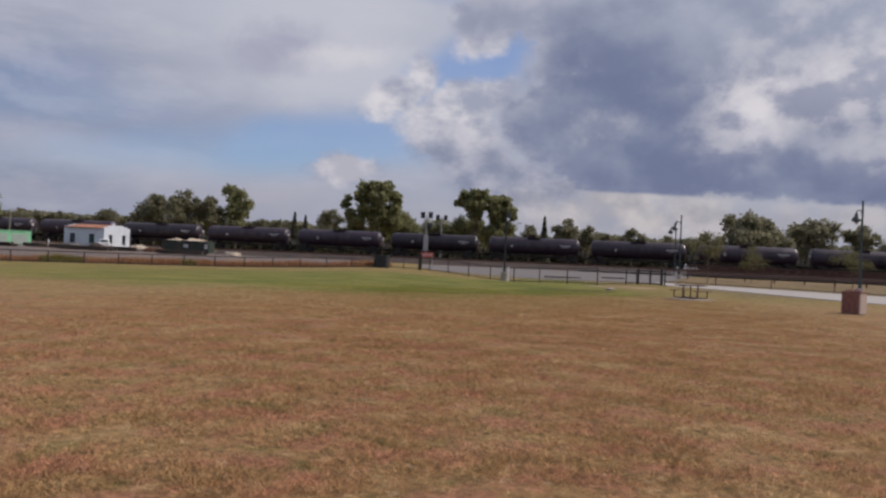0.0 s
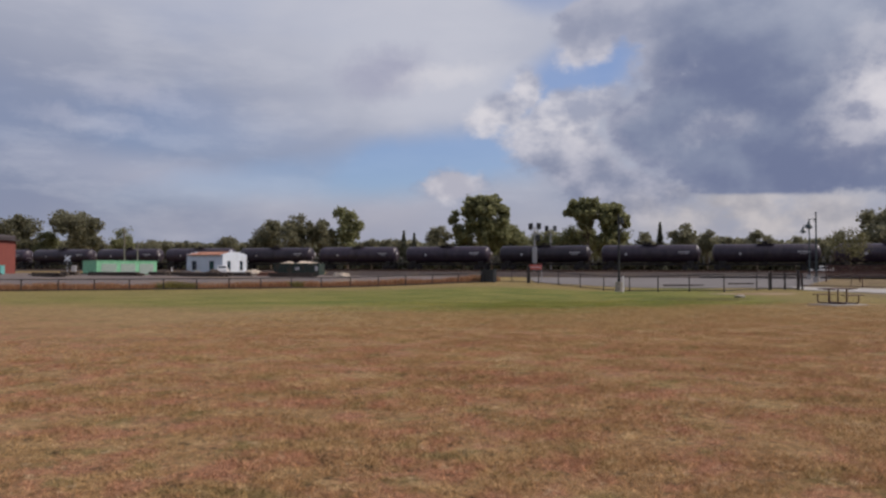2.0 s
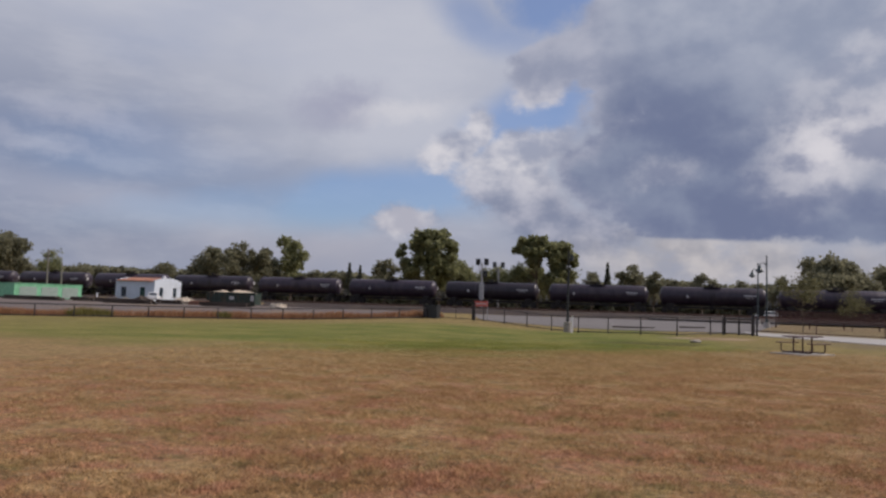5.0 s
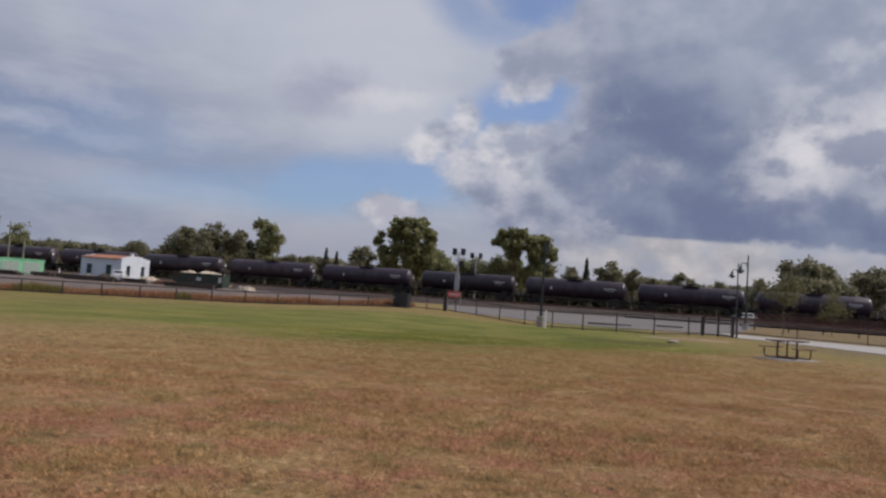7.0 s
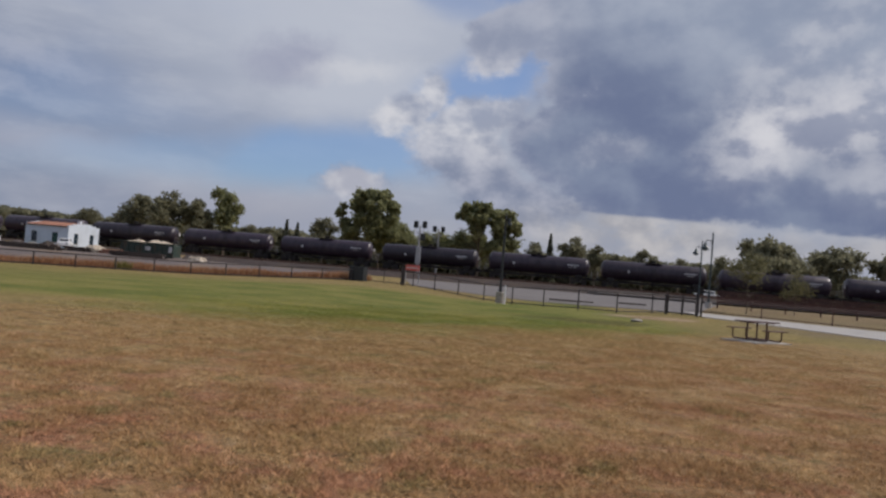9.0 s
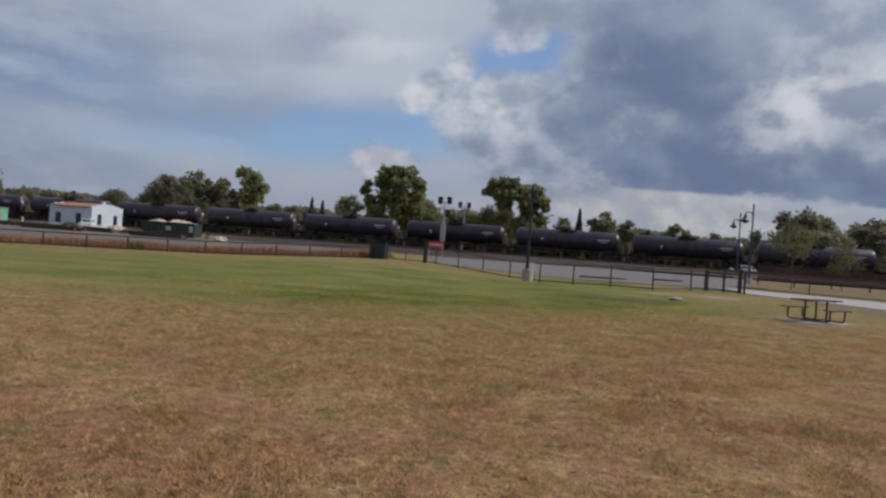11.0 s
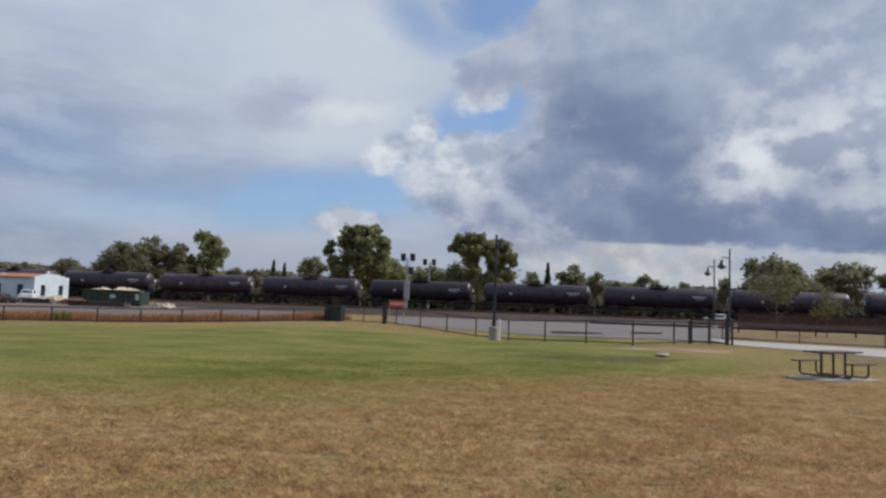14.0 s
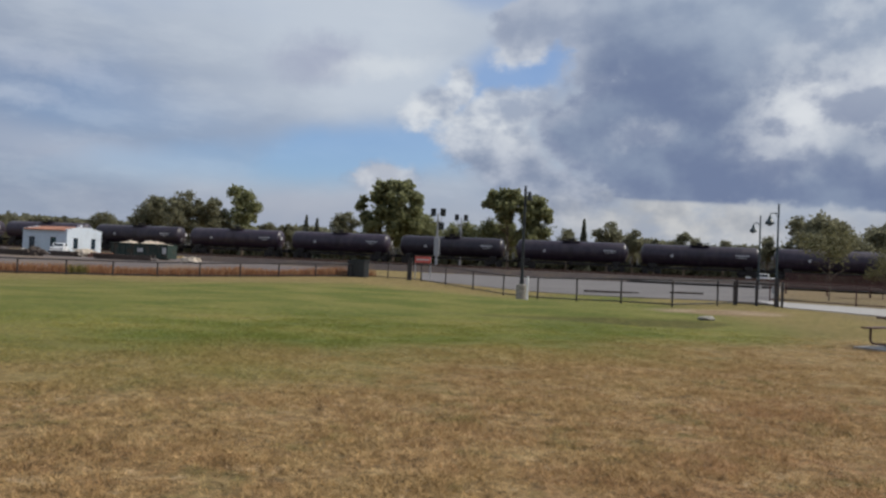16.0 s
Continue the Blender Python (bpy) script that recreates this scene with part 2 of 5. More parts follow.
def sod_colour(k, p):
    """Dry late-summer turf with a greener strip along the low ground, by place."""
    s = k.n("ShaderNodeSeparateXYZ", Vector=p)
    drift = k.math("MULTIPLY", k.math("SUBTRACT", k.noise(p, 0.12, 3, 0.55), 0.5), 14.0)
    lie = k.math("SUBTRACT", s.outputs[1], k.math("MULTIPLY", k.math("MINIMUM", k.math("MAXIMUM", s.outputs[0], 0.0), 13.0), 0.75))
    lie = k.math("ADD", lie, drift)
    green = k.math("MULTIPLY", k.span(lie, 30, 37), k.span(lie, 60, 70, 1.0, 0.3))
    green = k.math("MULTIPLY", green, k.span(s.outputs[0], 10.5, 14.5, 1.0, 0.42))
    green = k.math("MULTIPLY", green, k.span(s.outputs[0], -40, -8, 0.5, 1.0))
    streak = k.noise(k.vec("MULTIPLY", p, (0.6, 0.8, 1)), 0.4, 5, 0.65)
    patch = k.noise(p, 0.42, 5, 0.62)
    tuft = k.noise(p, 3.6, 6, 0.68)
    grain = k.noise(p, 13, 6, 0.74)
    dry = k.mix(k.span(patch, 0.34, 0.66), (0.225, 0.124, 0.058), (0.28, 0.177, 0.083))
    dry = k.mix(k.math("MULTIPLY", k.span(tuft, 0.5, 0.68), 0.7), dry, (0.375, 0.255, 0.13))
    dry = k.mix(k.math("MULTIPLY", k.span(tuft, 0.46, 0.32), 0.7), dry, (0.15, 0.092, 0.04))
    red = k.math("MULTIPLY", k.span(k.noise(p, 1.6, 5, 0.65), 0.44, 0.64), k.span(s.outputs[1], 14, 28, 0.72, 0.22))
    dry = k.mix(red, dry, (0.295, 0.132, 0.085))
    straw = k.math("MULTIPLY", k.span(lie, 20, 29), 0.5)
    dry = k.mix(straw, dry, k.mix(k.span(tuft, 0.36, 0.64), (0.17, 0.118, 0.05), (0.34, 0.25, 0.115)))
    weeds = k.math("MULTIPLY", k.span(k.noise(p, 1.5, 5, 0.68), 0.52, 0.68), 0.55)
    dry = k.mix(weeds, dry, (0.125, 0.115, 0.042))
    specks = k.noise(k.vec("ADD", p, (31.0, 17.0, 0.0)), 5.5, 4, 0.6)
    dry = k.mix(k.math("MULTIPLY", k.span(specks, 0.60, 0.70), 0.8), dry, (0.085, 0.058, 0.034))
    dry = k.mix(k.math("MULTIPLY", k.span(specks, 0.40, 0.30), 0.6), dry, (0.40, 0.29, 0.175))
    lush = k.mix(k.span(streak, 0.36, 0.64), (0.098, 0.118, 0.022), (0.184, 0.173, 0.046))
    lush = k.mix(k.math("MULTIPLY", k.span(streak, 0.58, 0.72), 0.6), lush, (0.23, 0.185, 0.07))
    lush = k.mix(k.math("MULTIPLY", k.span(tuft, 0.45, 0.65), 0.3), lush, (0.18, 0.16, 0.05))
    c = k.mix(k.math("ADD", k.math("MULTIPLY", green, 0.96), 0.03), dry, lush)
    # trampled verge on the far side of the path
    verge = k.math("MULTIPLY", k.math("MULTIPLY", k.span(s.outputs[0], 17, 21), k.span(s.outputs[1], 44, 52)), k.span(patch, 0.34, 0.6, 0.85, 0.5))
    c = k.mix(verge, c, k.mix(k.span(tuft, 0.4, 0.62), (0.13, 0.098, 0.062), (0.20, 0.15, 0.10)))
    # darker green-brown along the ditch, bare earth beside the gate
    def oval(x, y, rx, ry):
        q = k.vec("MULTIPLY", k.vec("SUBTRACT", p, (x, y, 0.0)), (1 / rx, 1 / ry, 0.0))
        return k.math("ADD", k.vec("LENGTH", q), k.math("MULTIPLY", k.math("SUBTRACT", k.noise(p, 0.8, 5, 0.6), 0.5), 1.3))

    ditch_tone = k.math("MULTIPLY", k.span(k.math("MINIMUM", oval(6.2, 48.3, 5.2, 1.5), oval(10.4, 48.3, 1.2, 1.2)), 0.7, 1.15, 1.0, 0.0), 0.8)
    c = k.mix(ditch_tone, c, k.mix(k.span(tuft, 0.4, 0.62), (0.07, 0.065, 0.018), (0.12, 0.10, 0.03)))
    earth = k.math("MULTIPLY", k.span(k.math("MINIMUM", oval(13.2, 54.6, 3.2, 2.2), oval(6.2, 61.6, 1.6, 0.9)), 0.6, 1.15, 1.0, 0.0), 0.75)
    c = k.mix(earth, c, k.mix(k.span(patch, 0.4, 0.62), (0.25, 0.165, 0.105), (0.36, 0.27, 0.19)))
    return k.mix(1.0, c, k.mix(k.span(grain, 0.28, 0.72), (0.55, 0.55, 0.55), (1.42, 1.42, 1.42)), "MULTIPLY"), tuft, grain


def turf_material():
    m = bpy.data.materials.new("dry_turf")
    m.use_nodes = True
    k = Nodes(m.node_tree)
    out = k.n("ShaderNodeOutputMaterial")
    p = k.n("ShaderNodeTexCoord").outputs["Object"]
    c, tuft, grain = sod_colour(k, p)
    bs = k.n("ShaderNodeBsdfPrincipled", Base_Color=c, Roughness=0.95, Specular_IOR_Level=0.15)
    h = k.math("ADD", k.math("MULTIPLY", tuft, 0.6), k.math("MULTIPLY", grain, 0.4))
    k.link(k.n("ShaderNodeBump", Strength=0.7, Distance=0.08, Height=h).outputs[0], bs.inputs["Normal"])
    k.link(bs.outputs[0], out.inputs["Surface"])
    return m


def blade_material(name, tint, through_light=0.45, light=(2.05, 2.02, 2.0)):
    m = bpy.data.materials.new(name)
    m.use_nodes = True
    k = Nodes(m.node_tree)
    out = k.n("ShaderNodeOutputMaterial")
    p = k.n("ShaderNodeTexCoord").outputs["Object"]
    r = k.n("ShaderNodeNewGeometry").outputs["Random Per Island"]
    if tint:
        c = k.mix(r, tint[0], tint[1])
    else:
        c = k.mix(1.0, sod_colour(k, p)[0], k.mix(r, (1.4, 1.4, 1.43), light), "MULTIPLY")
    bs = k.n("ShaderNodeBsdfPrincipled", Base_Color=c, Roughness=0.85, Specular_IOR_Level=0.2)
    if not tint:
        up = k.vec("NORMALIZE", k.vec("ADD", k.n("ShaderNodeNewGeometry").outputs["Normal"], (0.0, 0.0, 2.2)))
        k.link(up, bs.inputs["Normal"])
    tr = k.n("ShaderNodeBsdfTranslucent", Color=c)
    mx = k.n("ShaderNodeMixShader", Fac=through_light)
    k.link(bs.outputs[0], mx.inputs[1])
    k.link(tr.outputs[0], mx.inputs[2])
    k.link(mx.outputs[0], out.inputs["Surface"])
    return m


def glass_material():
    m = bpy.data.materials.new("window_glass")
    m.use_nodes = True
    bs = m.node_tree.nodes["Principled BSDF"]
    bs.inputs["Base Color"].default_value = (0.02, 0.035, 0.055, 1)
    bs.inputs["Roughness"].default_value = 0.08
    return m


TURF = turf_material()
BLADE = blade_material("dry_grass_blade", None, 0.25)
WEED = blade_material("reddish_weed", ((0.27, 0.125, 0.07), (0.47, 0.28, 0.15)))
LEAF_THIN = blade_material("thin_pale_leaf", ((0.11, 0.108, 0.052), (0.21, 0.195, 0.105)))
WEED_GREEN = blade_material("green_weed", ((0.13, 0.12, 0.035), (0.27, 0.23, 0.08)))
LEAF = blade_material("leaf", ((0.15, 0.148, 0.10), (0.32, 0.31, 0.20)), 0.6)
LEAF_PALE = blade_material("pale_leaf", ((0.17, 0.18, 0.095), (0.36, 0.365, 0.19)), 0.6)
LEAF_DARK = blade_material("dark_leaf", ((0.085, 0.092, 0.07), (0.18, 0.185, 0.13)))
BARK = surf("bark", (0.10, 0.075, 0.055), (0.19, 0.15, 0.115), 5, 0.9, 0.6, stretch=(1, 1, 0.25))
ASPHALT = surf("worn_asphalt", (0.125, 0.112, 0.107), (0.165, 0.149, 0.144), 9, 0.92, 0.3, spots=(0.19, 0.172, 0.165), spot_scale=0.25, spot_amount=0.6)
CONCRETE = surf("concrete", (0.31, 0.29, 0.275), (0.41, 0.39, 0.37), 7, 0.88, 0.25, spots=(0.33, 0.30, 0.26), spot_scale=0.7)
GRAVEL = surf("yard_gravel", (0.095, 0.075, 0.071), (0.155, 0.126, 0.116), 3, 0.95, 0.5, spots=(0.20, 0.135, 0.08), spot_scale=0.15, spot_amount=0.7)
BALLAST = surf("ballast", (0.036, 0.026, 0.024), (0.080, 0.059, 0.053), 5, 0.95, 0.8, spots=(0.11, 0.08, 0.05), spot_scale=0.4)
TIE = surf("creosoted_tie", (0.05, 0.037, 0.03), (0.11, 0.085, 0.07), 8, 0.9, 0.4)
RAIL = surf("rusty_rail", (0.13, 0.07, 0.05), (0.20, 0.12, 0.085), 9, 0.6, 0.1, metal=0.5)
# black paint; its purple cast is lens flare veil mixed into the base colour
TANK = surf("black_tank_paint", (0.022, 0.014, 0.024), (0.034, 0.022, 0.036), 1.6, 0.42, 0.05, spots=(0.055, 0.040, 0.042), spot_scale=0.8, spot_amount=0.45, vary=0.35, spec=0.5, stretch=(1, 1, 0.5))
TRUCK = surf("grimy_steel", (0.022, 0.019, 0.018), (0.05, 0.042, 0.038), 6, 0.8, 0.3)
PALE_STEEL = surf("pale_grey_steel", (0.34, 0.34, 0.35), (0.46, 0.45, 0.44), 6, 0.6, 0.15, spots=(0.28, 0.19, 0.13), spot_scale=2)
WHITE_MARK = surf("white_stencil", (0.40, 0.39, 0.39), (0.58, 0.57, 0.56), 12, 0.7, 0.0)
BLACK_IRON = surf("black_fence_paint", (0.022, 0.02, 0.022), (0.045, 0.04, 0.042), 10, 0.5, 0.1, spots=(0.10, 0.06, 0.045), spot_scale=5, spot_amount=0.4)
BROWN_STEEL = surf("brown_coated_steel", (0.06, 0.025, 0.022), (0.10, 0.045, 0.038), 10, 0.55, 0.1)
GALV = surf("galvanised_steel", (0.30, 0.30, 0.31), (0.42, 0.42, 0.43), 14, 0.5, 0.1, metal=0.3)
STUCCO_WHITE = surf("white_stucco", (0.50, 0.565, 0.65), (0.62, 0.67, 0.74), 3, 0.9, 0.35, spots=(0.44, 0.48, 0.53), spot_scale=0.5, spot_amount=0.4)
CLAY = surf("clay_tile", (0.24, 0.11, 0.075), (0.35, 0.175, 0.12), 5, 0.85, 0.3, vary=0.2)
BRICK = surf("red_brick", (0.17, 0.042, 0.034), (0.26, 0.075, 0.055), 6, 0.9, 0.3, spots=(0.17, 0.05, 0.04), spot_scale=0.6, vary=0.15)
SLATE = surf("dark_shingle", (0.05, 0.04, 0.045), (0.09, 0.075, 0.075), 6, 0.85, 0.3)
GREEN_PAINT = surf("mint_green_paint", (0.19, 0.50, 0.28), (0.26, 0.60, 0.36), 2, 0.6, 0.1, spots=(0.16, 0.40, 0.23), spot_scale=1.2, spot_amount=0.5)
GREY_DOOR = surf("grey_shutter", (0.30, 0.38, 0.33), (0.38, 0.45, 0.40), 4, 0.6, 0.2)
DUMP_GREEN = surf("dark_green_steel", (0.02, 0.036, 0.029), (0.036, 0.056, 0.044), 4, 0.55, 0.2, spots=(0.10, 0.055, 0.03), spot_scale=1.5)
RUBBLE = surf("pale_rubble", (0.45, 0.36, 0.26), (0.72, 0.62, 0.50), 2.5, 0.9, 0.5)
RED_SIGN = surf("faded_red_sign", (0.55, 0.09, 0.075), (0.66, 0.14, 0.11), 5, 0.6, 0.05)
LAMP_BLACK = surf("black_lamp_paint", (0.014, 0.016, 0.018), (0.03, 0.034, 0.036), 8, 0.45, 0.05)
LAMP_GREEN = surf("dark_green_lamp_paint", (0.03, 0.045, 0.05), (0.05, 0.07, 0.075), 8, 0.45, 0.05)
BIN_BROWN = surf("brown_litter_bin", (0.17, 0.07, 0.06), (0.25, 0.115, 0.095), 7, 0.7, 0.15)
# paler pinkish copy of the bin's brown: sunlight on its right side, put into colour
BIN_SUNLIT = surf("exposed_aggregate", (0.40, 0.31, 0.27), (0.52, 0.42, 0.37), 30, 0.9, 0.3)
CAR_WHITE = surf("white_car_paint", (0.70, 0.71, 0.73), (0.80, 0.80, 0.80), 2, 0.3, 0.0, spec=0.6)
RUBBER = surf("rubber", (0.015, 0.015, 0.015), (0.03, 0.03, 0.03), 9, 0.85, 0.2)
TEAL = surf("teal_cabinet", (0.10, 0.36, 0.34), (0.16, 0.45, 0.42), 4, 0.6, 0.1)
GREY_CAB = surf("grey_cabinet", (0.35, 0.34, 0.34), (0.45, 0.44, 0.43), 4, 0.6, 0.1)
WOOD_POLE = surf("grey_wood_pole", (0.16, 0.13, 0.105), (0.26, 0.22, 0.185), 8, 0.9, 0.4, stretch=(1, 1, 0.15))
STONE = surf("weathered_stone", (0.24, 0.22, 0.19), (0.36, 0.33, 0.29), 9, 0.9, 0.4)
GREY_DARK = surf("dark_window_frame", (0.06, 0.05, 0.05), (0.10, 0.085, 0.08), 6, 0.6, 0.1)
GLASS = glass_material()
LENS = surf("smoked_lens", (0.05, 0.05, 0.05), (0.07, 0.07, 0.07), 5, 0.2, 0)

# ---- mesh helpers ----


def to_mesh(name, bm, material, smooth=False):
    me = bpy.data.meshes.new(name)
    if smooth:
        for f in bm.faces:
            f.smooth = True
    bm.to_mesh(me)
    bm.free()
    if material:
        me.materials.append(material)
    return me


def part(name, bm, material, parent, label="", smooth=False):
    ob = new(name, to_mesh(name, bm, material, smooth))
    ob.parent = parent
    if label:
        ob["label"] = label
    return ob


def part_copy(ob, m):
    """Another part on the same mesh, under the same parent."""
    o = new(ob.name.split(".")[0], ob.data)
    o.parent = ob.parent
    o.matrix_basis = m
    if "label" in ob:
        o["label"] = ob["label"]
    return o


def thing(name, label, category, m, group="", kind=""):
    ob = tagged(new(name), label, category, group, kind)
    ob.empty_display_size = 0.3
    ob.matrix_basis = m
    return ob


def box(bm, c, s, rz=0.0, bevel=0.0, rx=0.0, ry=0.0):
    got = bmesh.ops.create_cube(bm, size=1.0, matrix=pose(*c, rx, ry, rz) @ Matrix.Diagonal((*s, 1)))
    if bevel:
        edges = list({e for v in got["verts"] for e in v.link_edges})
        bmesh.ops.bevel(bm, geom=edges, offset=bevel, segments=2, affect="EDGES", profile=0.5)
    return bm


def rod(bm, a, b, r0, r1=None, seg=8, caps=True):
    a, b = Vector(a), Vector(b)
    d = b - a
    m = Matrix.Translation((a + b) / 2) @ d.to_track_quat("Z", "Y").to_matrix().to_4x4()
    bmesh.ops.create_cone(bm, cap_ends=caps, segments=seg, radius1=r0, radius2=r0 if r1 is None else r1, depth=d.length, matrix=m)
    return bm


def lathe(bm, profile, seg=20, m=Matrix()):
    """Turns (radius, height) points round z."""
    rings = []
    for r, z in profile:
        rings.append([bm.verts.new(m @ Vector((r * math.cos(2 * math.pi * i / seg), r * math.sin(2 * math.pi * i / seg), z))) for i in range(seg)])
    for a, b in zip(rings, rings[1:]):
        for i in range(seg):
            bm.faces.new((a[i], a[(i + 1) % seg], b[(i + 1) % seg], b[i]))
    bm.faces.new(rings[0][::-1])
    bm.faces.new(rings[-1])
    return bm


def B():
    return bmesh.new()


def quads(name, centres, u, v, material):
    """One mesh of loose four-cornered leaves."""
    n = len(centres)
    co = np.stack([centres - u - v, centres + u - v * 0.6, centres + u * 0.7 + v, centres - u * 0.8 + v * 0.8], 1).reshape(-1, 3)
    me = bpy.data.meshes.new(name)
    me.vertices.add(4 * n)
    me.vertices.foreach_set("co", co.astype(np.float32).ravel())
    me.loops.add(4 * n)
    me.loops.foreach_set("vertex_index", np.arange(4 * n, dtype=np.int32))
    me.polygons.add(n)
    me.polygons.foreach_set("loop_start", np.arange(0, 4 * n, 4, dtype=np.int32))
    me.update(calc_edges=True)
    me.materials.append(material)
    return me


def blades(name, base, height, width, lean, rng, material):
    """One mesh of three-cornered grass blades."""
    n = len(base)
    a = rng.uniform(0, 2 * math.pi, n)
    side = np.stack([np.cos(a), np.sin(a), np.zeros(n)], 1) * (width / 2)[:, None]
    b = rng.uniform(0, 2 * math.pi, n)
    tip = base + np.stack([np.cos(b) * lean * height, np.sin(b) * lean * height, height], 1)
    co = np.stack([base - side, base + side, tip], 1).reshape(-1, 3)
    me = bpy.data.meshes.new(name)
    me.vertices.add(3 * n)
    me.vertices.foreach_set("co", co.astype(np.float32).ravel())
    me.loops.add(3 * n)
    me.loops.foreach_set("vertex_index", np.arange(3 * n, dtype=np.int32))
    me.polygons.add(n)
    me.polygons.foreach_set("loop_start", np.arange(0, 3 * n, 3, dtype=np.int32))
    me.update(calc_edges=True)
    me.materials.append(material)
    return me


# ---- ground ----
TRACK_A, TRACK_B, RAIL_Z = 136.5, -0.17, 1.0
TRACK_TURN = math.degrees(math.atan(TRACK_B))
TRACK_N = Vector((-TRACK_B, 1, 0)).normalized()


def step(v, a, b):
    t = np.clip((v - a) / (b - a), 0, 1)
    return t * t * (3 - 2 * t)


def ground_z(x, y):
    """Height of the ground: the field falls gently to a low strip, then rises to the railway bed."""
    x, y = np.asarray(x, float), np.asarray(y, float)
    z = np.interp(y, (-60, 0, 32, 44, 60, 80, 105, 400), (0.3, 0, -0.30, -0.35, -0.22, -0.06, 0.05, 0.05))
    z = z - 0.42 * step(-x, 4, 22) * step(y, 42, 62) * (1 - step(y, 74, 100))
    z = z + 0.10 * step(x, 12, 18) * step(y, 46, 58) * (1 - step(y, 90, 110))
    d = (y - TRACK_A - TRACK_B * x) / math.hypot(1, TRACK_B)
    z = z + 0.42 * np.maximum(step(d, -24, -17) * step(x, -46, -32), step(d, -9, -4)) * (1 - step(d, 8, 14))
    u, v = -0.6 * (x - 5.3) + 0.8 * (y - 67.2), 0.8 * (x - 5.3) + 0.6 * (y - 67.2)
    z = z - 0.42 * np.exp(-((u / 8.0) ** 2) - (v / 5.5) ** 2)
    # a shallow ditch that ends at a flat stone
    z = z - 0.22 * np.exp(-((y - 50.3 + 0.3 * x) / 1.5) ** 2) * step(x, 0, 3) * (1 - step(x, 9.8, 11.2))
    return z


def gz(x, y):
    return float(ground_z(x, y))


def axis(inner, outer, near, n_out):
    a = np.arange(inner[0], inner[1] + near, near)
    lo = inner[0] - np.geomspace(1, outer, n_out)[::-1]
    hi = a[-1] + np.geomspace(1, outer, n_out)
    return np.concatenate([lo, a, hi])


def build_ground():
    xs, ys = axis((-110, 70), 2600, 1.5, 22), axis((-6, 170), 2600, 1.5, 22)
    gx, gy = np.meshgrid(xs, ys, indexing="ij")
    g = ground_z(gx, gy)
    rough = np.array([noise.noise((px * 0.35, py * 0.35, 0)) for px, py in zip(gx.ravel(), gy.ravel())]).reshape(gx.shape)
    g = g + 0.025 * rough
    ny = len(ys)
    verts = np.stack([gx, gy, g], 2).reshape(-1, 3)
    i = np.arange(len(xs) - 1)[:, None] * ny + np.arange(ny - 1)[None]
    faces = np.stack([i, i + ny, i + ny + 1, i + 1], 2).reshape(-1, 4)
    me = bpy.data.meshes.new("ground")
    me.from_pydata(verts.tolist(), [], faces.tolist())
    me.polygons.foreach_set("use_smooth", [True] * len(me.polygons))
    me.materials.append(TURF)
    tagged(new("ground", me), "dry tan park lawn with a greener strip", "ground", kind="structure")


build_ground()


def sheet(name, outline, lift, material, label, category):
    """A paved surface that follows the ground inside an outline given as rows of (left, right) corners."""
    bm = B()
    grid = []
    for (ax, ay), (bx, by) in outline:
        n = 24
        grid.append([bm.verts.new((ax + (bx - ax) * t / n, ay + (by - ay) * t / n, gz(ax + (bx - ax) * t / n, ay + (by - ay) * t / n) + lift)) for t in range(n + 1)])
    for a, b in zip(grid, grid[1:]):
        for t in range(len(a) - 1):
            bm.faces.new((a[t], a[t + 1], b[t + 1], b[t]))
    bmesh.ops.recalc_face_normals(bm, faces=bm.faces)
    got = bmesh.ops.extrude_face_region(bm, geom=bm.faces[:])
    bmesh.ops.translate(bm, verts=[v for v in got["geom"] if isinstance(v, bmesh.types.BMVert)], vec=(0, 0, -0.12))
    bmesh.ops.recalc_face_normals(bm, faces=bm.faces)
    ob = new(name, to_mesh(name, bm, material))
    return tagged(ob, label, category, kind="structure")


def blend(a, b, n):
    return [tuple(tuple(p[i] + (q[i] - p[i]) * t / n for i in range(2)) for p, q in zip(a, b)) for t in range(n + 1)]


def along(x, d):
    """The point of the railway at x, d metres across it towards the park when d is negative."""
    p = Vector((x, TRACK_A + TRACK_B * x, 0)) + TRACK_N * d
    return (p.x, p.y)


sheet("pavement", blend(((-1.6, 78.2), (18.6, 62.8)), (along(1, -30.0), along(40, -25.9)), 18), 0.03, ASPHALT, "pale worn asphalt lot behind the park fence", "pavement")
sheet("path", blend(((18.9, 66.0), (18.0, 59.2)), ((42.0, 49.0), (31.0, 40.5)), 12), 0.035, CONCRETE, "pale concrete path leading to the gate", "path")
sheet("yard", blend(((-150, 14), (-9.5, 83.5)), (along(-150, -5.4), along(-10, -18.8)), 40), 0.07, GRAVEL, "bare gravel railway yard with dry weeds", "yard")


def build_bed():
    bm = B()
    top = RAIL_Z - 0.22
    for x0 in range(-260, 160, 6):
        near = -24.5 if x0 >= -36 else -3.4
        edges = ((near - 1.8, near, 0.0, top), (near, 0, top, top), (0, 8, top, top), (8, 9.6, top, 0.28))
        for da, db, za, zb in edges:
            pts = [(*along(x0, da), za), (*along(x0 + 6, da), za), (*along(x0 + 6, db), zb), (*along(x0, db), zb)]
            bm.faces.new([bm.verts.new(p) for p in pts])
    bmesh.ops.remove_doubles(bm, verts=bm.verts, dist=0.01)
    bmesh.ops.recalc_face_normals(bm, faces=bm.faces)
    tagged(new("railway_bed", to_mesh("railway_bed", bm, BALLAST)), "brown crushed-stone bed under the tracks", "railway bed", kind="structure")


build_bed()


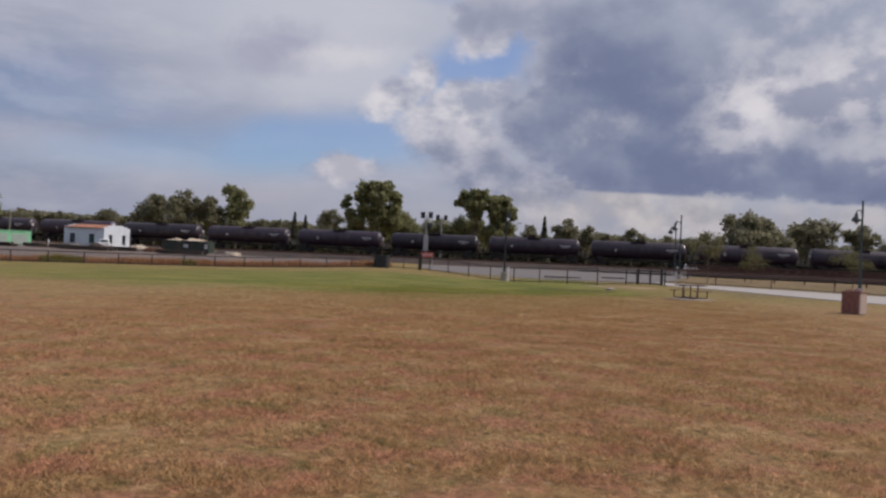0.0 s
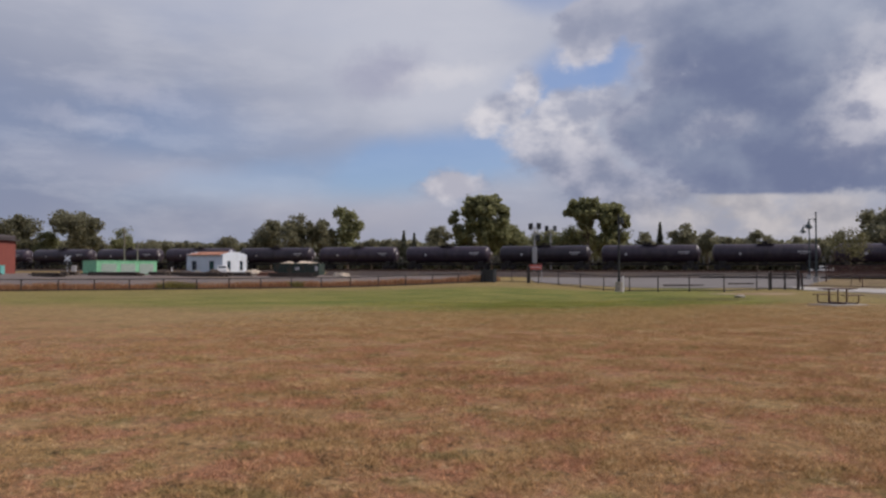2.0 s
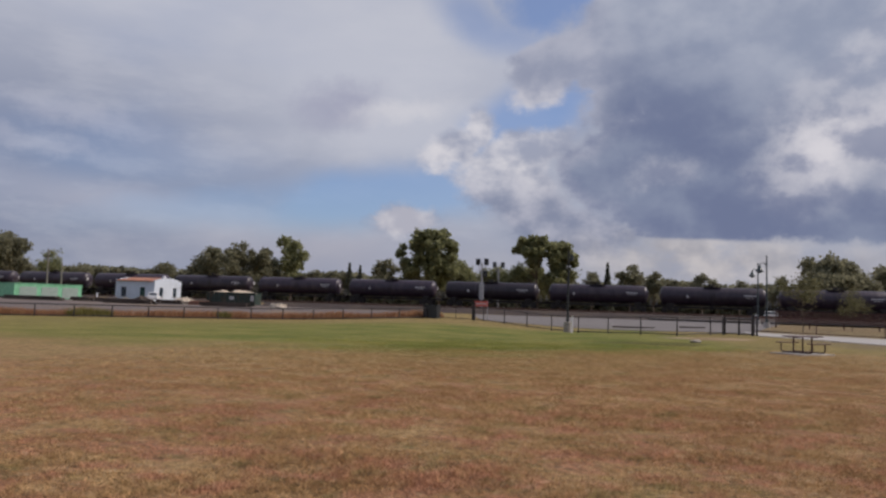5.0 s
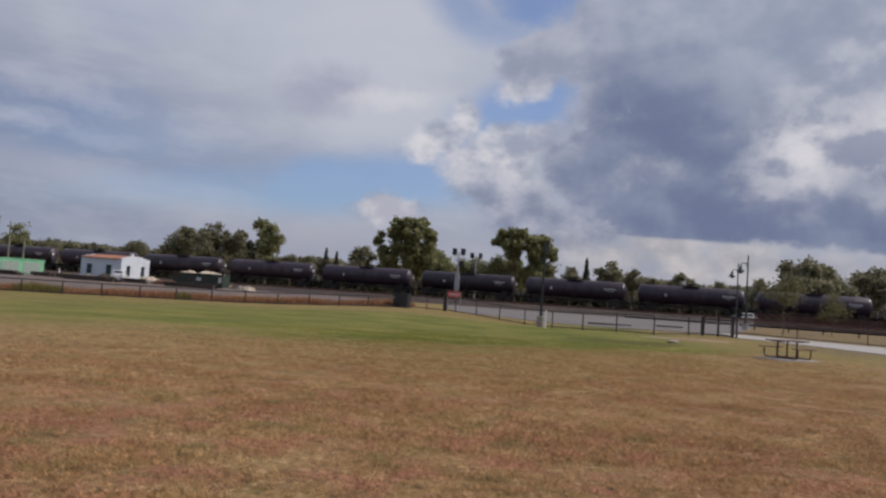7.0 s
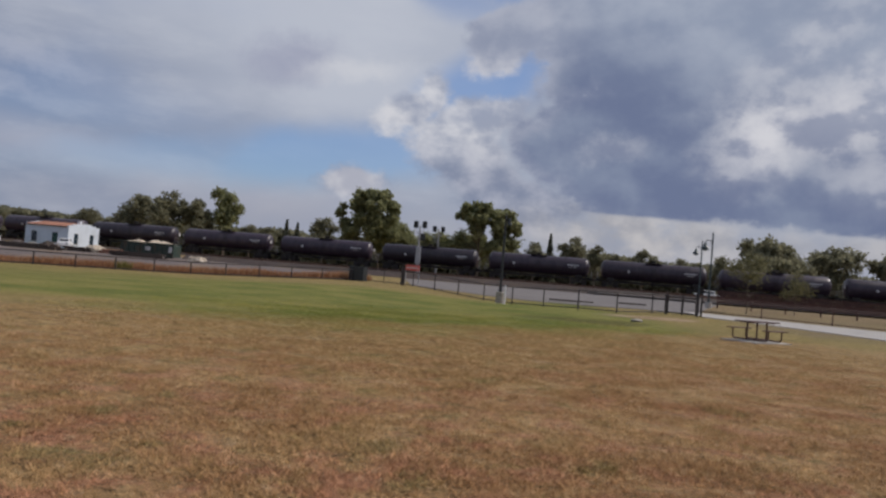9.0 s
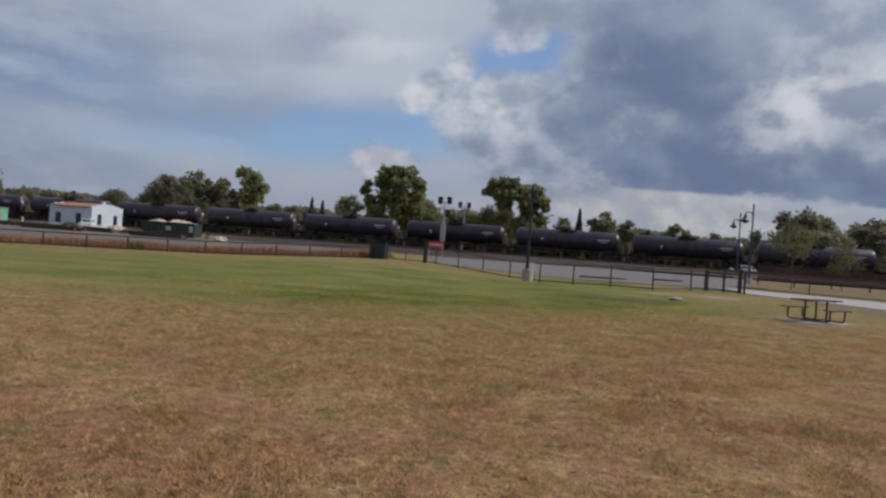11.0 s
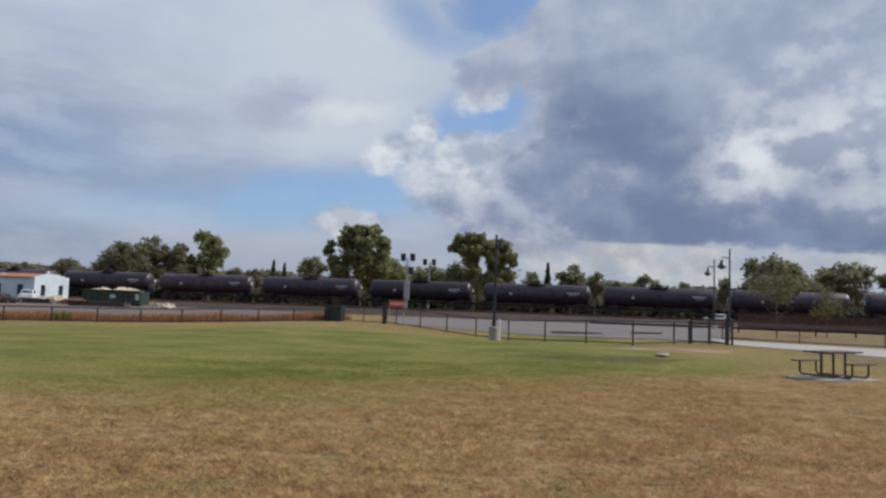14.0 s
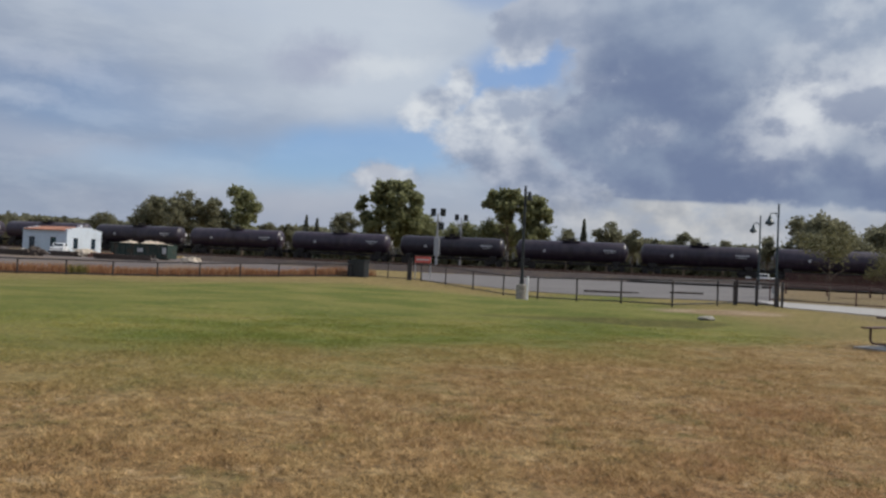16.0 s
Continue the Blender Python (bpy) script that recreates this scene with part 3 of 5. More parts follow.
def build_track(d, west):
    """Two rails on ties, from west to the far end."""
    east = 125.0
    mid, run = (west + east) / 2, east - west
    m = pose(*along(0, d), RAIL_Z - 0.22, 0, 0, TRACK_TURN)
    t = thing("railway_track", "rusty steel rails on dark timber ties", "railway track", m, "tracks of the railway")
    for s in (-0.72, 0.72):
        bm = B()
        box(bm, (mid, s, 0.195), (run, 0.07, 0.05))
        box(bm, (mid, s, 0.12), (run, 0.025, 0.11))
        box(bm, (mid, s, 0.06), (run, 0.14, 0.025))
        part("rail", bm, RAIL, t)
    bm = B()
    for i in range(int(run / 0.56)):
        x = west + 0.3 + i * 0.56
        box(bm, (x, 0, 0.0), (0.23, 2.55, 0.1), random.uniform(-1, 1))
    tagged(part("ties", bm, TIE, t), kind="stuff")


for d, west in ((-21.0, -34.0), (-14.0, -34.0), (-7.5, -34.0), (0.0, -200.0)):
    build_track(d, west)

# ---- the train ----


def bogie(parent, x):
    bm = B()
    for s in (-1, 1):
        box(bm, (x, s * 1.0, 0.52), (2.3, 0.14, 0.26), bevel=0.05)
        box(bm, (x, s * 1.0, 0.72), (0.7, 0.18, 0.3), bevel=0.04)
    box(bm, (x, 0, 0.62), (0.4, 2.1, 0.3))
    b = part("bogie", bm, TRUCK, parent)
    for dx in (-0.89, 0.89):
        for s in (-0.75, 0.75):
            w = B()
            rod(w, (x + dx, s - 0.07, 0.45), (x + dx, s + 0.07, 0.45), 0.45, seg=18)
            rod(w, (x + dx, s - 0.10, 0.45), (x + dx, s + 0.10, 0.45), 0.14, seg=10)
            part("wheel", w, TRUCK, b)


def tank_car():
    car = thing("tank_car", "black railway tank car with grimy rounded barrel", "tank car", Matrix(), "tank cars of the train")
    turn = pose(0, 0, 2.85, 0, 90, 0)
    bm = B()
    half, r = 7.75, 1.52
    prof = [(0.06, -half - 0.52), (0.6, -half - 0.45), (1.05, -half - 0.30), (1.36, -half - 0.12), (1.47, -half + 0.04), (r, -half + 0.2)]
    rings = prof + [(r, z) for z in (-4, -3.98, 0, 3.98, 4)] + [(a, -z) for a, z in prof[::-1]]
    lathe(bm, rings, 28, turn)
    part("tank", bm, TANK, car, "black painted barrel with rust streaks", True)
    for x in (-5.3, -2.6, 0.0, 2.6, 5.3):
        bm = B()
        rod(bm, (x - 0.04, 0, 2.85), (x + 0.04, 0, 2.85), r + 0.012, seg=28)
        part("weld_band", bm, TANK, car)
    bm = B()
    rod(bm, (0, 0, 4.25), (0, 0, 4.64), 0.42, seg=16)
    rod(bm, (0, 0, 4.64), (0, 0, 4.7), 0.46, seg=16)
    rod(bm, (0.75, 0, 4.3), (0.75, 0, 4.58), 0.16, seg=10)
    part("hatch", bm, TRUCK, car)
    bm = B()
    box(bm, (0, 0, 4.38), (2.6, 1.9, 0.05))
    for x in (-1.3, 1.3):
        for s in (-0.95, 0.95):
            rod(bm, (x, s, 4.38), (x, s, 4.78), 0.025, seg=6)
    for s in (-0.95, 0.95):
        rod(bm, (-1.3, s, 4.78), (1.3, s, 4.78), 0.025, seg=6)
    part("top_walkway", bm, TRUCK, car)
    for s in (-1, 1):
        bm = B()
        for dx in (-0.22, 0.22):
            rod(bm, (dx, s * 1.62, 1.2), (dx, s * 1.60, 3.3), 0.02, seg=5)
            rod(bm, (dx, s * 1.60, 3.3), (dx, s * 1.0, 4.38), 0.02, seg=5)
        for i in range(8):
            rod(bm, (-0.22, s * 1.62, 1.3 + i * 0.28), (0.22, s * 1.62, 1.3 + i * 0.28), 0.016, seg=5)
        part("ladder", bm, TRUCK, car)
        bm = B()
        rod(bm, (-7.9, s * 1.62, 2.35), (7.9, s * 1.62, 2.35), 0.028, seg=6)
        for x in (-7.9, -5, -2, 2, 5, 7.9):
            rod(bm, (x, s * 1.62, 2.35), (x, s * 1.45, 2.45), 0.02, seg=5)
        part("grab_rail", bm, TRUCK, car)
        bm = B()
        box(bm, (-5.6 * s, s * 1.50, 3.10), (1.9, 0.03, 0.16), rx=s * 10)
        part("reporting_mark", bm, WHITE_MARK, car, "white stencilled lettering bar")
        bm = B()
        box(bm, (-5.6 * s, s * 1.522, 2.78), (1.2, 0.02, 0.09), rx=-s * 3)
        part("data_line", bm, WHITE_MARK, car)
        bm = B()
        box(bm, (3.9 * s, s * 1.525, 2.75), (0.36, 0.014, 0.36), ry=45)
        part("placard", bm, WHITE_MARK, car, "small pale diamond hazard placard")
    bm = B()
    box(bm, (0, 0, 1.02), (17.3, 0.5, 0.32))
    for x in (-6.6, 6.6):
        box(bm, (x, 0, 1.32), (1.2, 2.0, 0.5), bevel=0.08)
        box(bm, (x, 0, 1.08), (0.5, 2.6, 0.18))
    part("underframe", bm, TRUCK, car)
    for e in (-1, 1):
        bm = B()
        box(bm, (e * 8.45, 0, 1.25), (0.55, 2.8, 0.07))
        box(bm, (e * 8.68, 0, 1.05), (0.08, 2.8, 0.36))
        part("end_platform", bm, TRUCK, car)
        bm = B()
        for s in (-1.3, 0.0, 1.3):
            rod(bm, (e * 8.66, s, 1.25), (e * 8.66, s, 2.35), 0.025, seg=6)
        rod(bm, (e * 8.66, -1.3, 2.35), (e * 8.66, 1.3, 2.35), 0.025, seg=6)
        rod(bm, (e * 8.66, -1.3, 1.8), (e * 8.66, 1.3, 1.8), 0.02, seg=6)
        part("end_rail", bm, PALE_STEEL, car)
        bm = B()
        box(bm, (e * 8.31, 0.75, 3.05), (0.03, 0.55, 0.55), bevel=0.01)
        part("end_plate", bm, WHITE_MARK, car, "pale square panel on the barrel end")
        bm = B()
        rod(bm, (e * 8.6, 0, 0.98), (e * 9.14, 0, 0.98), 0.12, seg=8)
        box(bm, (e * 9.05, 0, 0.98), (0.2, 0.32, 0.3), bevel=0.03)
        part("coupler", bm, TRUCK, car)
        bm = B()
        rod(bm, (e * 7.9, 0.5, 1.5), (e * 7.9, 1.1, 1.5), 0.2, seg=12)
        part("brake_cylinder", bm, TRUCK, car)
        bogie(car, e * 6.6)
    bm = B()
    box(bm, (0, 0, 1.15), (0.7, 0.7, 0.5), bevel=0.1)
    rod(bm, (0, 0, 0.65), (0, 0, 1.0), 0.14, seg=10)
    part("outlet_valve", bm, TRUCK, car)
    return car


CAR_PITCH, CAR_PHASE = 18.3, -1.8
first_car = tank_car()
for i in range(-8, 6):
    s = CAR_PHASE + i * CAR_PITCH
    c = math.cos(radians(TRACK_TURN))
    m = pose(*along(s * c, 0), RAIL_Z, 0, 0, TRACK_TURN + (180 if i % 3 == 1 else 0))
    if i == -8:
        first_car.matrix_basis = m
    else:
        copy_thing(first_car, m)

# ---- fences ----


def fence(points, spacing, height, name, label, group, mat=BLACK_IRON, r=0.038, rails=(1.0, 0.1)):
    """Round posts with a top and a bottom rail along a line of corners."""
    ox, oy = points[0]
    f = thing(name, label, "fence", pose(ox, oy, 0), group)
    tops = []
    for (ax, ay), (bx, by) in zip(points, points[1:]):
        n = max(1, round(math.hypot(bx - ax, by - ay) / spacing))
        for i in range(n + 1):
            if i == 0 and tops:
                continue
            x, y = ax + (bx - ax) * i / n, ay + (by - ay) * i / n
            tops.append((x - ox, y - oy, gz(x, y)))
    for x, y, z in tops:
        bm = B()
        rod(bm, (x, y, z - 0.3), (x + random.uniform(-0.01, 0.01), y, z + height), r, seg=10)
        rod(bm, (x, y, z + height), (x, y, z + height + 0.05), r * 1.15, r * 0.3, seg=10)
        part("post", bm, mat, f)
    for h in rails:
        for a, b in zip(tops, tops[1:]):
            bm = B()
            rod(bm, (a[0], a[1], a[2] + height * h), (b[0], b[1], b[2] + height * h), r * 0.8, seg=8)
            part("rail", bm, mat, f)
    return f


FENCE = "park boundary fences"
fence([(-2.46, 77.8), (-1.45, 76.45), (12.2, 58.2), (14.9, 60.0), (15.95, 60.75)], 3.4, 1.28, "fence", "black tubular park fence beside the asphalt lot", FENCE, r=0.046)
fence([(-2.46, 77.8), (-6.0, 80.0)], 2.0, 1.15, "fence", "short black fence run up to a dark cabinet", FENCE)
fence([(-7.2, 79.3), (-22.0, 71.0), (-70.0, 46.5)], 2.8, 1.0, "fence", "long dark rail fence before tall dry weeds", FENCE, r=0.055)
fence([(20.0, 66.6), (27.5, 61.8), (35.0, 56.0), (44.0, 49.0)], 4.3, 1.15, "fence", "dark fence along the far side of the path", FENCE, BROWN_STEEL)


def thick_post():
    p = thing("gate_post", "thick dark square fence post at the lot corner", "post", pose(-2.46, 77.8, gz(-2.46, 77.8)))
    bm = B()
    box(bm, (0, 0, 0.75), (0.34, 0.34, 1.7), bevel=0.02)
    part("shaft", bm, BLACK_IRON, p)
    bm = B()
    box(bm, (0, 0, 1.63), (0.4, 0.4, 0.06), bevel=0.015)
    part("cap", bm, BLACK_IRON, p)


def gate():
    g = thing("metal_gate", "dark steel gate with square posts and two rails", "gate", pose(16.1, 60.85, gz(16.1, 60.85)))
    pts = [(0, 0, 0.14, 1.32), (0.85, -0.5, 0.12, 1.3), (1.6, -1.1, 0.18, 1.46), (1.84, -1.2, 0.1, 1.26)]
    for x, y, w, h in pts:
        bm = B()
        z = gz(16.1 + x, 60.85 + y) - gz(16.1, 60.85)
        box(bm, (x, y, z + h / 2 - 0.1), (w, w, h + 0.2), bevel=0.01)
        part("post", bm, BLACK_IRON, g)
    for h, r in ((1.15, 0.055), (0.12, 0.04)):
        for a, b in zip(pts[:3], pts[1:3]):
            bm = B()
            rod(bm, (a[0], a[1], h), (b[0], b[1], h), r, seg=8)
            part("rail", bm, BLACK_IRON, g)


def corner_cabinet():
    x, y = -6.7, 79.7
    c = thing("utility_cabinet", "dark blue-black utility cabinet at the fence corner", "utility cabinet", pose(x, y, gz(x, y), 0, 0, -20))
    bm = B()
    box(bm, (0, 0, 0.62), (1.5, 0.8, 1.3), bevel=0.03)
    part("body", bm, LAMP_BLACK, c)
    for s in (-0.37, 0.37):
        bm = B()
        box(bm, (s, -0.41, 0.66), (0.7, 0.03, 1.1), bevel=0.01)
        part("door", bm, LAMP_BLACK, c)
    bm = B()
    box(bm, (0, 0, 1.3), (1.6, 0.9, 0.06), bevel=0.02)
    part("lid", bm, LAMP_BLACK, c)


thick_post()
gate()
corner_cabinet()


def light_pole():
    x, y = 5.2, 62.6
    p = thing("street_lamp", "tall black park lamp on a concrete pier", "street lamp", pose(x, y, gz(x, y)))
    bm = B()
    rod(bm, (0, 0, -0.3), (0, 0, 0.78), 0.29, seg=20)
    rod(bm, (0, 0, 0.78), (0, 0, 0.82), 0.29, 0.25, seg=20)
    part("pier", bm, STONE, p, "round grey concrete pier")
    bm = B()
    rod(bm, (0, 0, 0.8), (0, 0, 1.25), 0.13, 0.10, seg=14)
    rod(bm, (0, 0, 1.25), (0, 0, 6.2), 0.085, 0.065, seg=14)
    part("pole", bm, LAMP_BLACK, p)
    bm = B()
    rod(bm, (0, 0, 5.8), (0.22, -0.1, 5.85), 0.03, seg=8)
    part("arm", bm, LAMP_BLACK, p)
    bm = B()
    lathe(bm, [(0.06, 0.3), (0.09, 0.2), (0.12, 0.05), (0.16, -0.14), (0.16, -0.2)], 16, pose(0.24, -0.11, 5.6))
    part("shade", bm, LAMP_BLACK, p)
    bm = B()
    rod(bm, (0.14, -0.38, 0.0), (0.14, -0.38, 1.25), 0.06, seg=10)
    m = tagged(new("marker_post", to_mesh("marker_post", bm, CAR_WHITE)), "slim white plastic marker post beside the lamp pier", "post")
    m.matrix_basis = pose(x + 0.15, y - 0.1, gz(x, y))


def gooseneck(x, y, h, turn, label):
    p = thing("street_lamp", label, "street lamp", pose(x, y, gz(x, y), 0, 0, turn), "gooseneck lamps")
    bm = B()
    rod(bm, (0, 0, -0.2), (0, 0, 0.55), 0.3, 0.28, seg=16)
    part("pier", bm, CONCRETE, p)
    bm = B()
    rod(bm, (0, 0, 0.5), (0, 0, 1.3), 0.13, 0.10, seg=14)
    rod(bm, (0, 0, 1.3), (0, 0, h), 0.085, 0.065, seg=14)
    part("pole", bm, LAMP_GREEN, p)
    bm = B()
    pts = [(0, 0, h - 0.8), (-0.3, 0, h - 0.72), (-0.6, 0, h - 0.76), (-0.7, 0, h - 0.95)]
    for a, b in zip(pts, pts[1:]):
        rod(bm, a, b, 0.035, seg=8)
    rod(bm, (0, 0, h - 1.1), (-0.3, 0, h - 0.74), 0.02, seg=6)
    part("arm", bm, LAMP_GREEN, p)
    bm = B()
    lathe(bm, [(0.06, 0.35), (0.11, 0.24), (0.15, 0.08), (0.33, -0.16), (0.36, -0.3), (0.34, -0.31)], 18, pose(-0.7, 0, h - 1.3))
    s = part("shade", bm, LAMP_GREEN, p)
    bm = B()
    lathe(bm, [(0.1, 0.0), (0.2, -0.05), (0.16, -0.14), (0.03, -0.18)], 14, pose(-0.7, 0, h - 1.57))
    part("globe", bm, LENS, s)


light_pole()
gooseneck(25.75, 80.5, 7.0, 8, "dark green gooseneck platform lamp with bell shade")
gooseneck(30.0, 95.8, 7.2, 8, "dark green gooseneck platform lamp with bell shade")
gooseneck(32.2, 57.0, 7.3, 25, "dark green gooseneck lamp beside the path")


def litter_bin():
    x, y = 18.7, 33.5
    b = thing("litter_bin", "square brown litter bin with its sunlit side coloured paler", "litter bin", pose(x, y, gz(x, y), 0, 0, -50))
    bm = B()
    box(bm, (0, 0, 0.5), (0.80, 0.76, 0.98), bevel=0.02)
    part("body", bm, BIN_SUNLIT, b)
    bm = B()
    box(bm, (-0.02, -0.39, 0.5), (0.74, 0.03, 0.92), bevel=0.01)
    # thin slab that gives the side away from the sun its darker brown
    part("panel", bm, BIN_BROWN, b, "brown front, coloured darker than the sunlit side")
    bm = B()
    box(bm, (0, 0, 1.0), (0.86, 0.82, 0.06), bevel=0.02)
    lathe(bm, [(0.34, 1.05), (0.32, 1.10), (0.22, 1.11)], 18)
    part("lid", bm, BIN_BROWN, b)


litter_bin()


def picnic_table():
    x, y, turn = 13.95, 41.5, 32
    t = thing("picnic_table", "brown steel picnic table with two attached benches", "picnic table", pose(x, y, gz(x, y) + 0.05, 0, 0, turn))
    for i in range(5):
        bm = B()
        box(bm, (0, -0.312 + i * 0.156, 0.755), (1.83, 0.146, 0.045), bevel=0.008)
        part("top_slat", bm, BROWN_STEEL, t)
    for s in (-1, 1):
        for i in range(2):
            bm = B()
            box(bm, (0, s * 0.8 - 0.075 + i * 0.15, 0.45), (1.25, 0.14, 0.04), bevel=0.008)
            part("bench_slat", bm, BROWN_STEEL, t)
        for u in (-0.42, 0.42):
            bm = B()
            rod(bm, (u, s * 0.8, 0.43), (u, s * 0.8, 0.12), 0.03, seg=8)
            rod(bm, (u, s * 0.8, 0.13), (u, s * 0.72, 0.05), 0.03, seg=8)
            rod(bm, (u, s * 0.72, 0.05), (u, s * 0.1, 0.05), 0.03, seg=8)
            part("bench_frame", bm, BROWN_STEEL, t)
        bm = B()
        rod(bm, (s * 0.62, 0, 0.03), (s * 0.62, 0, 0.735), 0.036, seg=10)
        box(bm, (s * 0.62, 0, 0.72), (0.06, 0.62, 0.03))
        part("leg", bm, BROWN_STEEL, t)
    bm = B()
    rod(bm, (-0.62, 0, 0.06), (0.62, 0, 0.06), 0.03, seg=8)
    part("base_rail", bm, BROWN_STEEL, t)
    bm = B()
    rod(bm, (0, 0, 0.05), (0, 0, 0.73), 0.034, seg=10)
    part("centre_post", bm, BROWN_STEEL, t)
    bm = B()
    box(bm, (0, 0, 0), (2.3, 1.6, 0.07), bevel=0.015)
    s = new("slab", to_mesh("slab", bm, CONCRETE))
    s.matrix_basis = pose(x, y, gz(x, y), 0, 0, turn)
    tagged(s, "thin pale concrete slab under the picnic table", "slab", kind="structure")


picnic_table()


def rock():
    bm = B()
    bmesh.ops.create_icosphere(bm, subdivisions=3, radius=1.0)
    for v in bm.verts:
        v.co *= 1 + 0.25 * noise.noise(v.co * 1.7)
        v.co = Vector((v.co.x * 0.34, v.co.y * 0.24, v.co.z * 0.10))
    x, y = 11.3, 49.7
    r = new("stone", to_mesh("stone", bm, STONE, True))
    r.matrix_basis = pose(x, y, gz(x, y) + 0.04, 0, 0, 20)
    tagged(r, "low flat pale stone lying in the lawn", "stone")


rock()

# ---- the yard and its buildings ----


def stucco_house():
    X, Y = -61.9, 134.0
    h = thing("railway_house", "small white stucco building with red tile roof", "building", pose(X, Y, gz(X, Y), 0, 0, TRACK_TURN))
    W, D, H, T = 8.1, 8.0, 3.6, 0.3
    # the front corner towards the park lies at the origin; the house runs back (+y) and to the west (-x)
    openings = {"front": [(-6.4, 1.1), (-2.5, 1.1)], "end": [(1.7, 1.05), (5.8, 1.05)]}

    def wall_with(name, p0, direction, length, opens):
        bm = B()
        d = Vector(direction)
        n = Vector((-d.y, d.x, 0))

        def slab(a, b, z0, z1):
            c = Vector(p0) + d * ((a + b) / 2) + n * (T / 2)
            box(bm, (c.x, c.y, (z0 + z1) / 2), (b - a, T, z1 - z0), math.degrees(math.atan2(d.y, d.x)))

        edges = [0.0]
        for a, w in opens:
            edges += [a - w / 2, a + w / 2]
        edges.append(length)
        for a, b in zip(edges[::2], edges[1::2]):
            slab(a, b, 0, H)
        for a, w in opens:
            slab(a - w / 2, a + w / 2, 0, 0.85)
            slab(a - w / 2, a + w / 2, 2.55, H)
        wall = part("wall", bm, STUCCO_WHITE, h)
        for a, w in opens:
            c = Vector(p0) + d * a + n * 0.14
            g = B()
            box(g, (c.x, c.y, 1.7), (w, 0.03, 1.7), math.degrees(math.atan2(d.y, d.x)))
            win = part("window", g, GLASS, h)
            fr = B()
            rz = math.degrees(math.atan2(d.y, d.x))
            for off in (-w / 2 + 0.04, 0, w / 2 - 0.04):
                q = c + d * off - n * 0.03
                box(fr, (q.x, q.y, 1.7), (0.06, 0.05, 1.7), rz)
            for z in (0.89, 1.7, 2.51):
                q = c - n * 0.035
                box(fr, (q.x, q.y, z), (w, 0.05, 0.06), rz)
            part("frame", fr, LAMP_GREEN, win)
            sl = B()
            q = c - n * 0.18
            box(sl, (q.x, q.y, 0.82), (w + 0.2, 0.2, 0.08), rz, bevel=0.01)
            part("sill", sl, CONCRETE, win)

    wall_with("front", (-W, 0, 0), (1, 0, 0), W, [(W + a, w) for a, w in openings["front"]])
    wall_with("end", (0, T, 0), (0, 1, 0), D - 2 * T, openings["end"])
    wall_with("back", (0, D, 0), (-1, 0, 0), W, [])
    wall_with("west", (-W, D - T, 0), (0, -1, 0), D - 2 * T, [])
    # stepped gable parapet at each end
    for x in (-0.14, -W + 0.14):
        bm = B()
        for i, (y0, y1, z) in enumerate(((0, D, 0.28), (1.0, D - 1.0, 0.5), (2.2, D - 2.2, 0.7))):
            box(bm, (x, (y0 + y1) / 2, H + z / 2), (T - 0.01 * i, y1 - y0, z))
        part("gable", bm, STUCCO_WHITE, h)
    bm = B()
    for s in (-1, 1):
        y0, y1 = (-0.35, D / 2) if s < 0 else (D / 2, D + 0.35)
        z0, z1 = (H + 0.02, H + 0.62) if s < 0 else (H + 0.62, H + 0.02)
        c, L = ((y0 + y1) / 2, (z0 + z1) / 2), math.hypot(y1 - y0, z1 - z0)
        box(bm, (-W / 2, c[0], c[1]), (W - 2 * T, L, 0.08), rx=math.degrees(math.atan2(z1 - z0, y1 - y0)))
    roof = part("roof", bm, CLAY, h, "low red clay tile roof")
    row = B()
    rod(row, (-W / 2, -0.4, H + 0.085), (-W / 2, D / 2, H + 0.70), 0.09, seg=6)
    me = to_mesh("tile_row", row, CLAY)
    for i in range(28):
        o = new("tile_row", me)
        o.parent = roof
        o.matrix_basis = pose(-W / 2 + 0.4 + i * 0.262, 0, 0)
    bm = B()
    box(bm, (-1.6, D * 0.6, H + 0.75), (0.5, 0.5, 0.9), bevel=0.02)
    part("chimney", bm, STUCCO_WHITE, h)


stucco_house()


def green_garage():
    g = thing("storage_container", "mint green storage shed with three grey shutters", "storage shed", pose(-72.0, 119.0, gz(-72.0, 119.0), 0, 0, 55))
    L, D, H = 10.3, 6.0, 2.25
    bm = B()
    box(bm, (0, D / 2, H / 2 + 0.1), (L, D, H), bevel=0.02)
    body = part("body", bm, GREEN_PAINT, g)
    for i in range(3):
        x = -3.1 + i * 3.2
        bm = B()
        box(bm, (x, -0.015, 1.08), (2.5, 0.06, 1.7))
        door = part("shutter", bm, GREY_DOOR, g)
        for j in range(7):
            bm = B()
            box(bm, (x, -0.055, 0.35 + j * 0.24), (2.46, 0.03, 0.06))
            part("slat", bm, GREY_DOOR, door)
    bm = B()
    box(bm, (0, D / 2, H + 0.16), (L + 0.2, D + 0.2, 0.12), bevel=0.02)
    part("roof", bm, GREEN_PAINT, g)


green_garage()


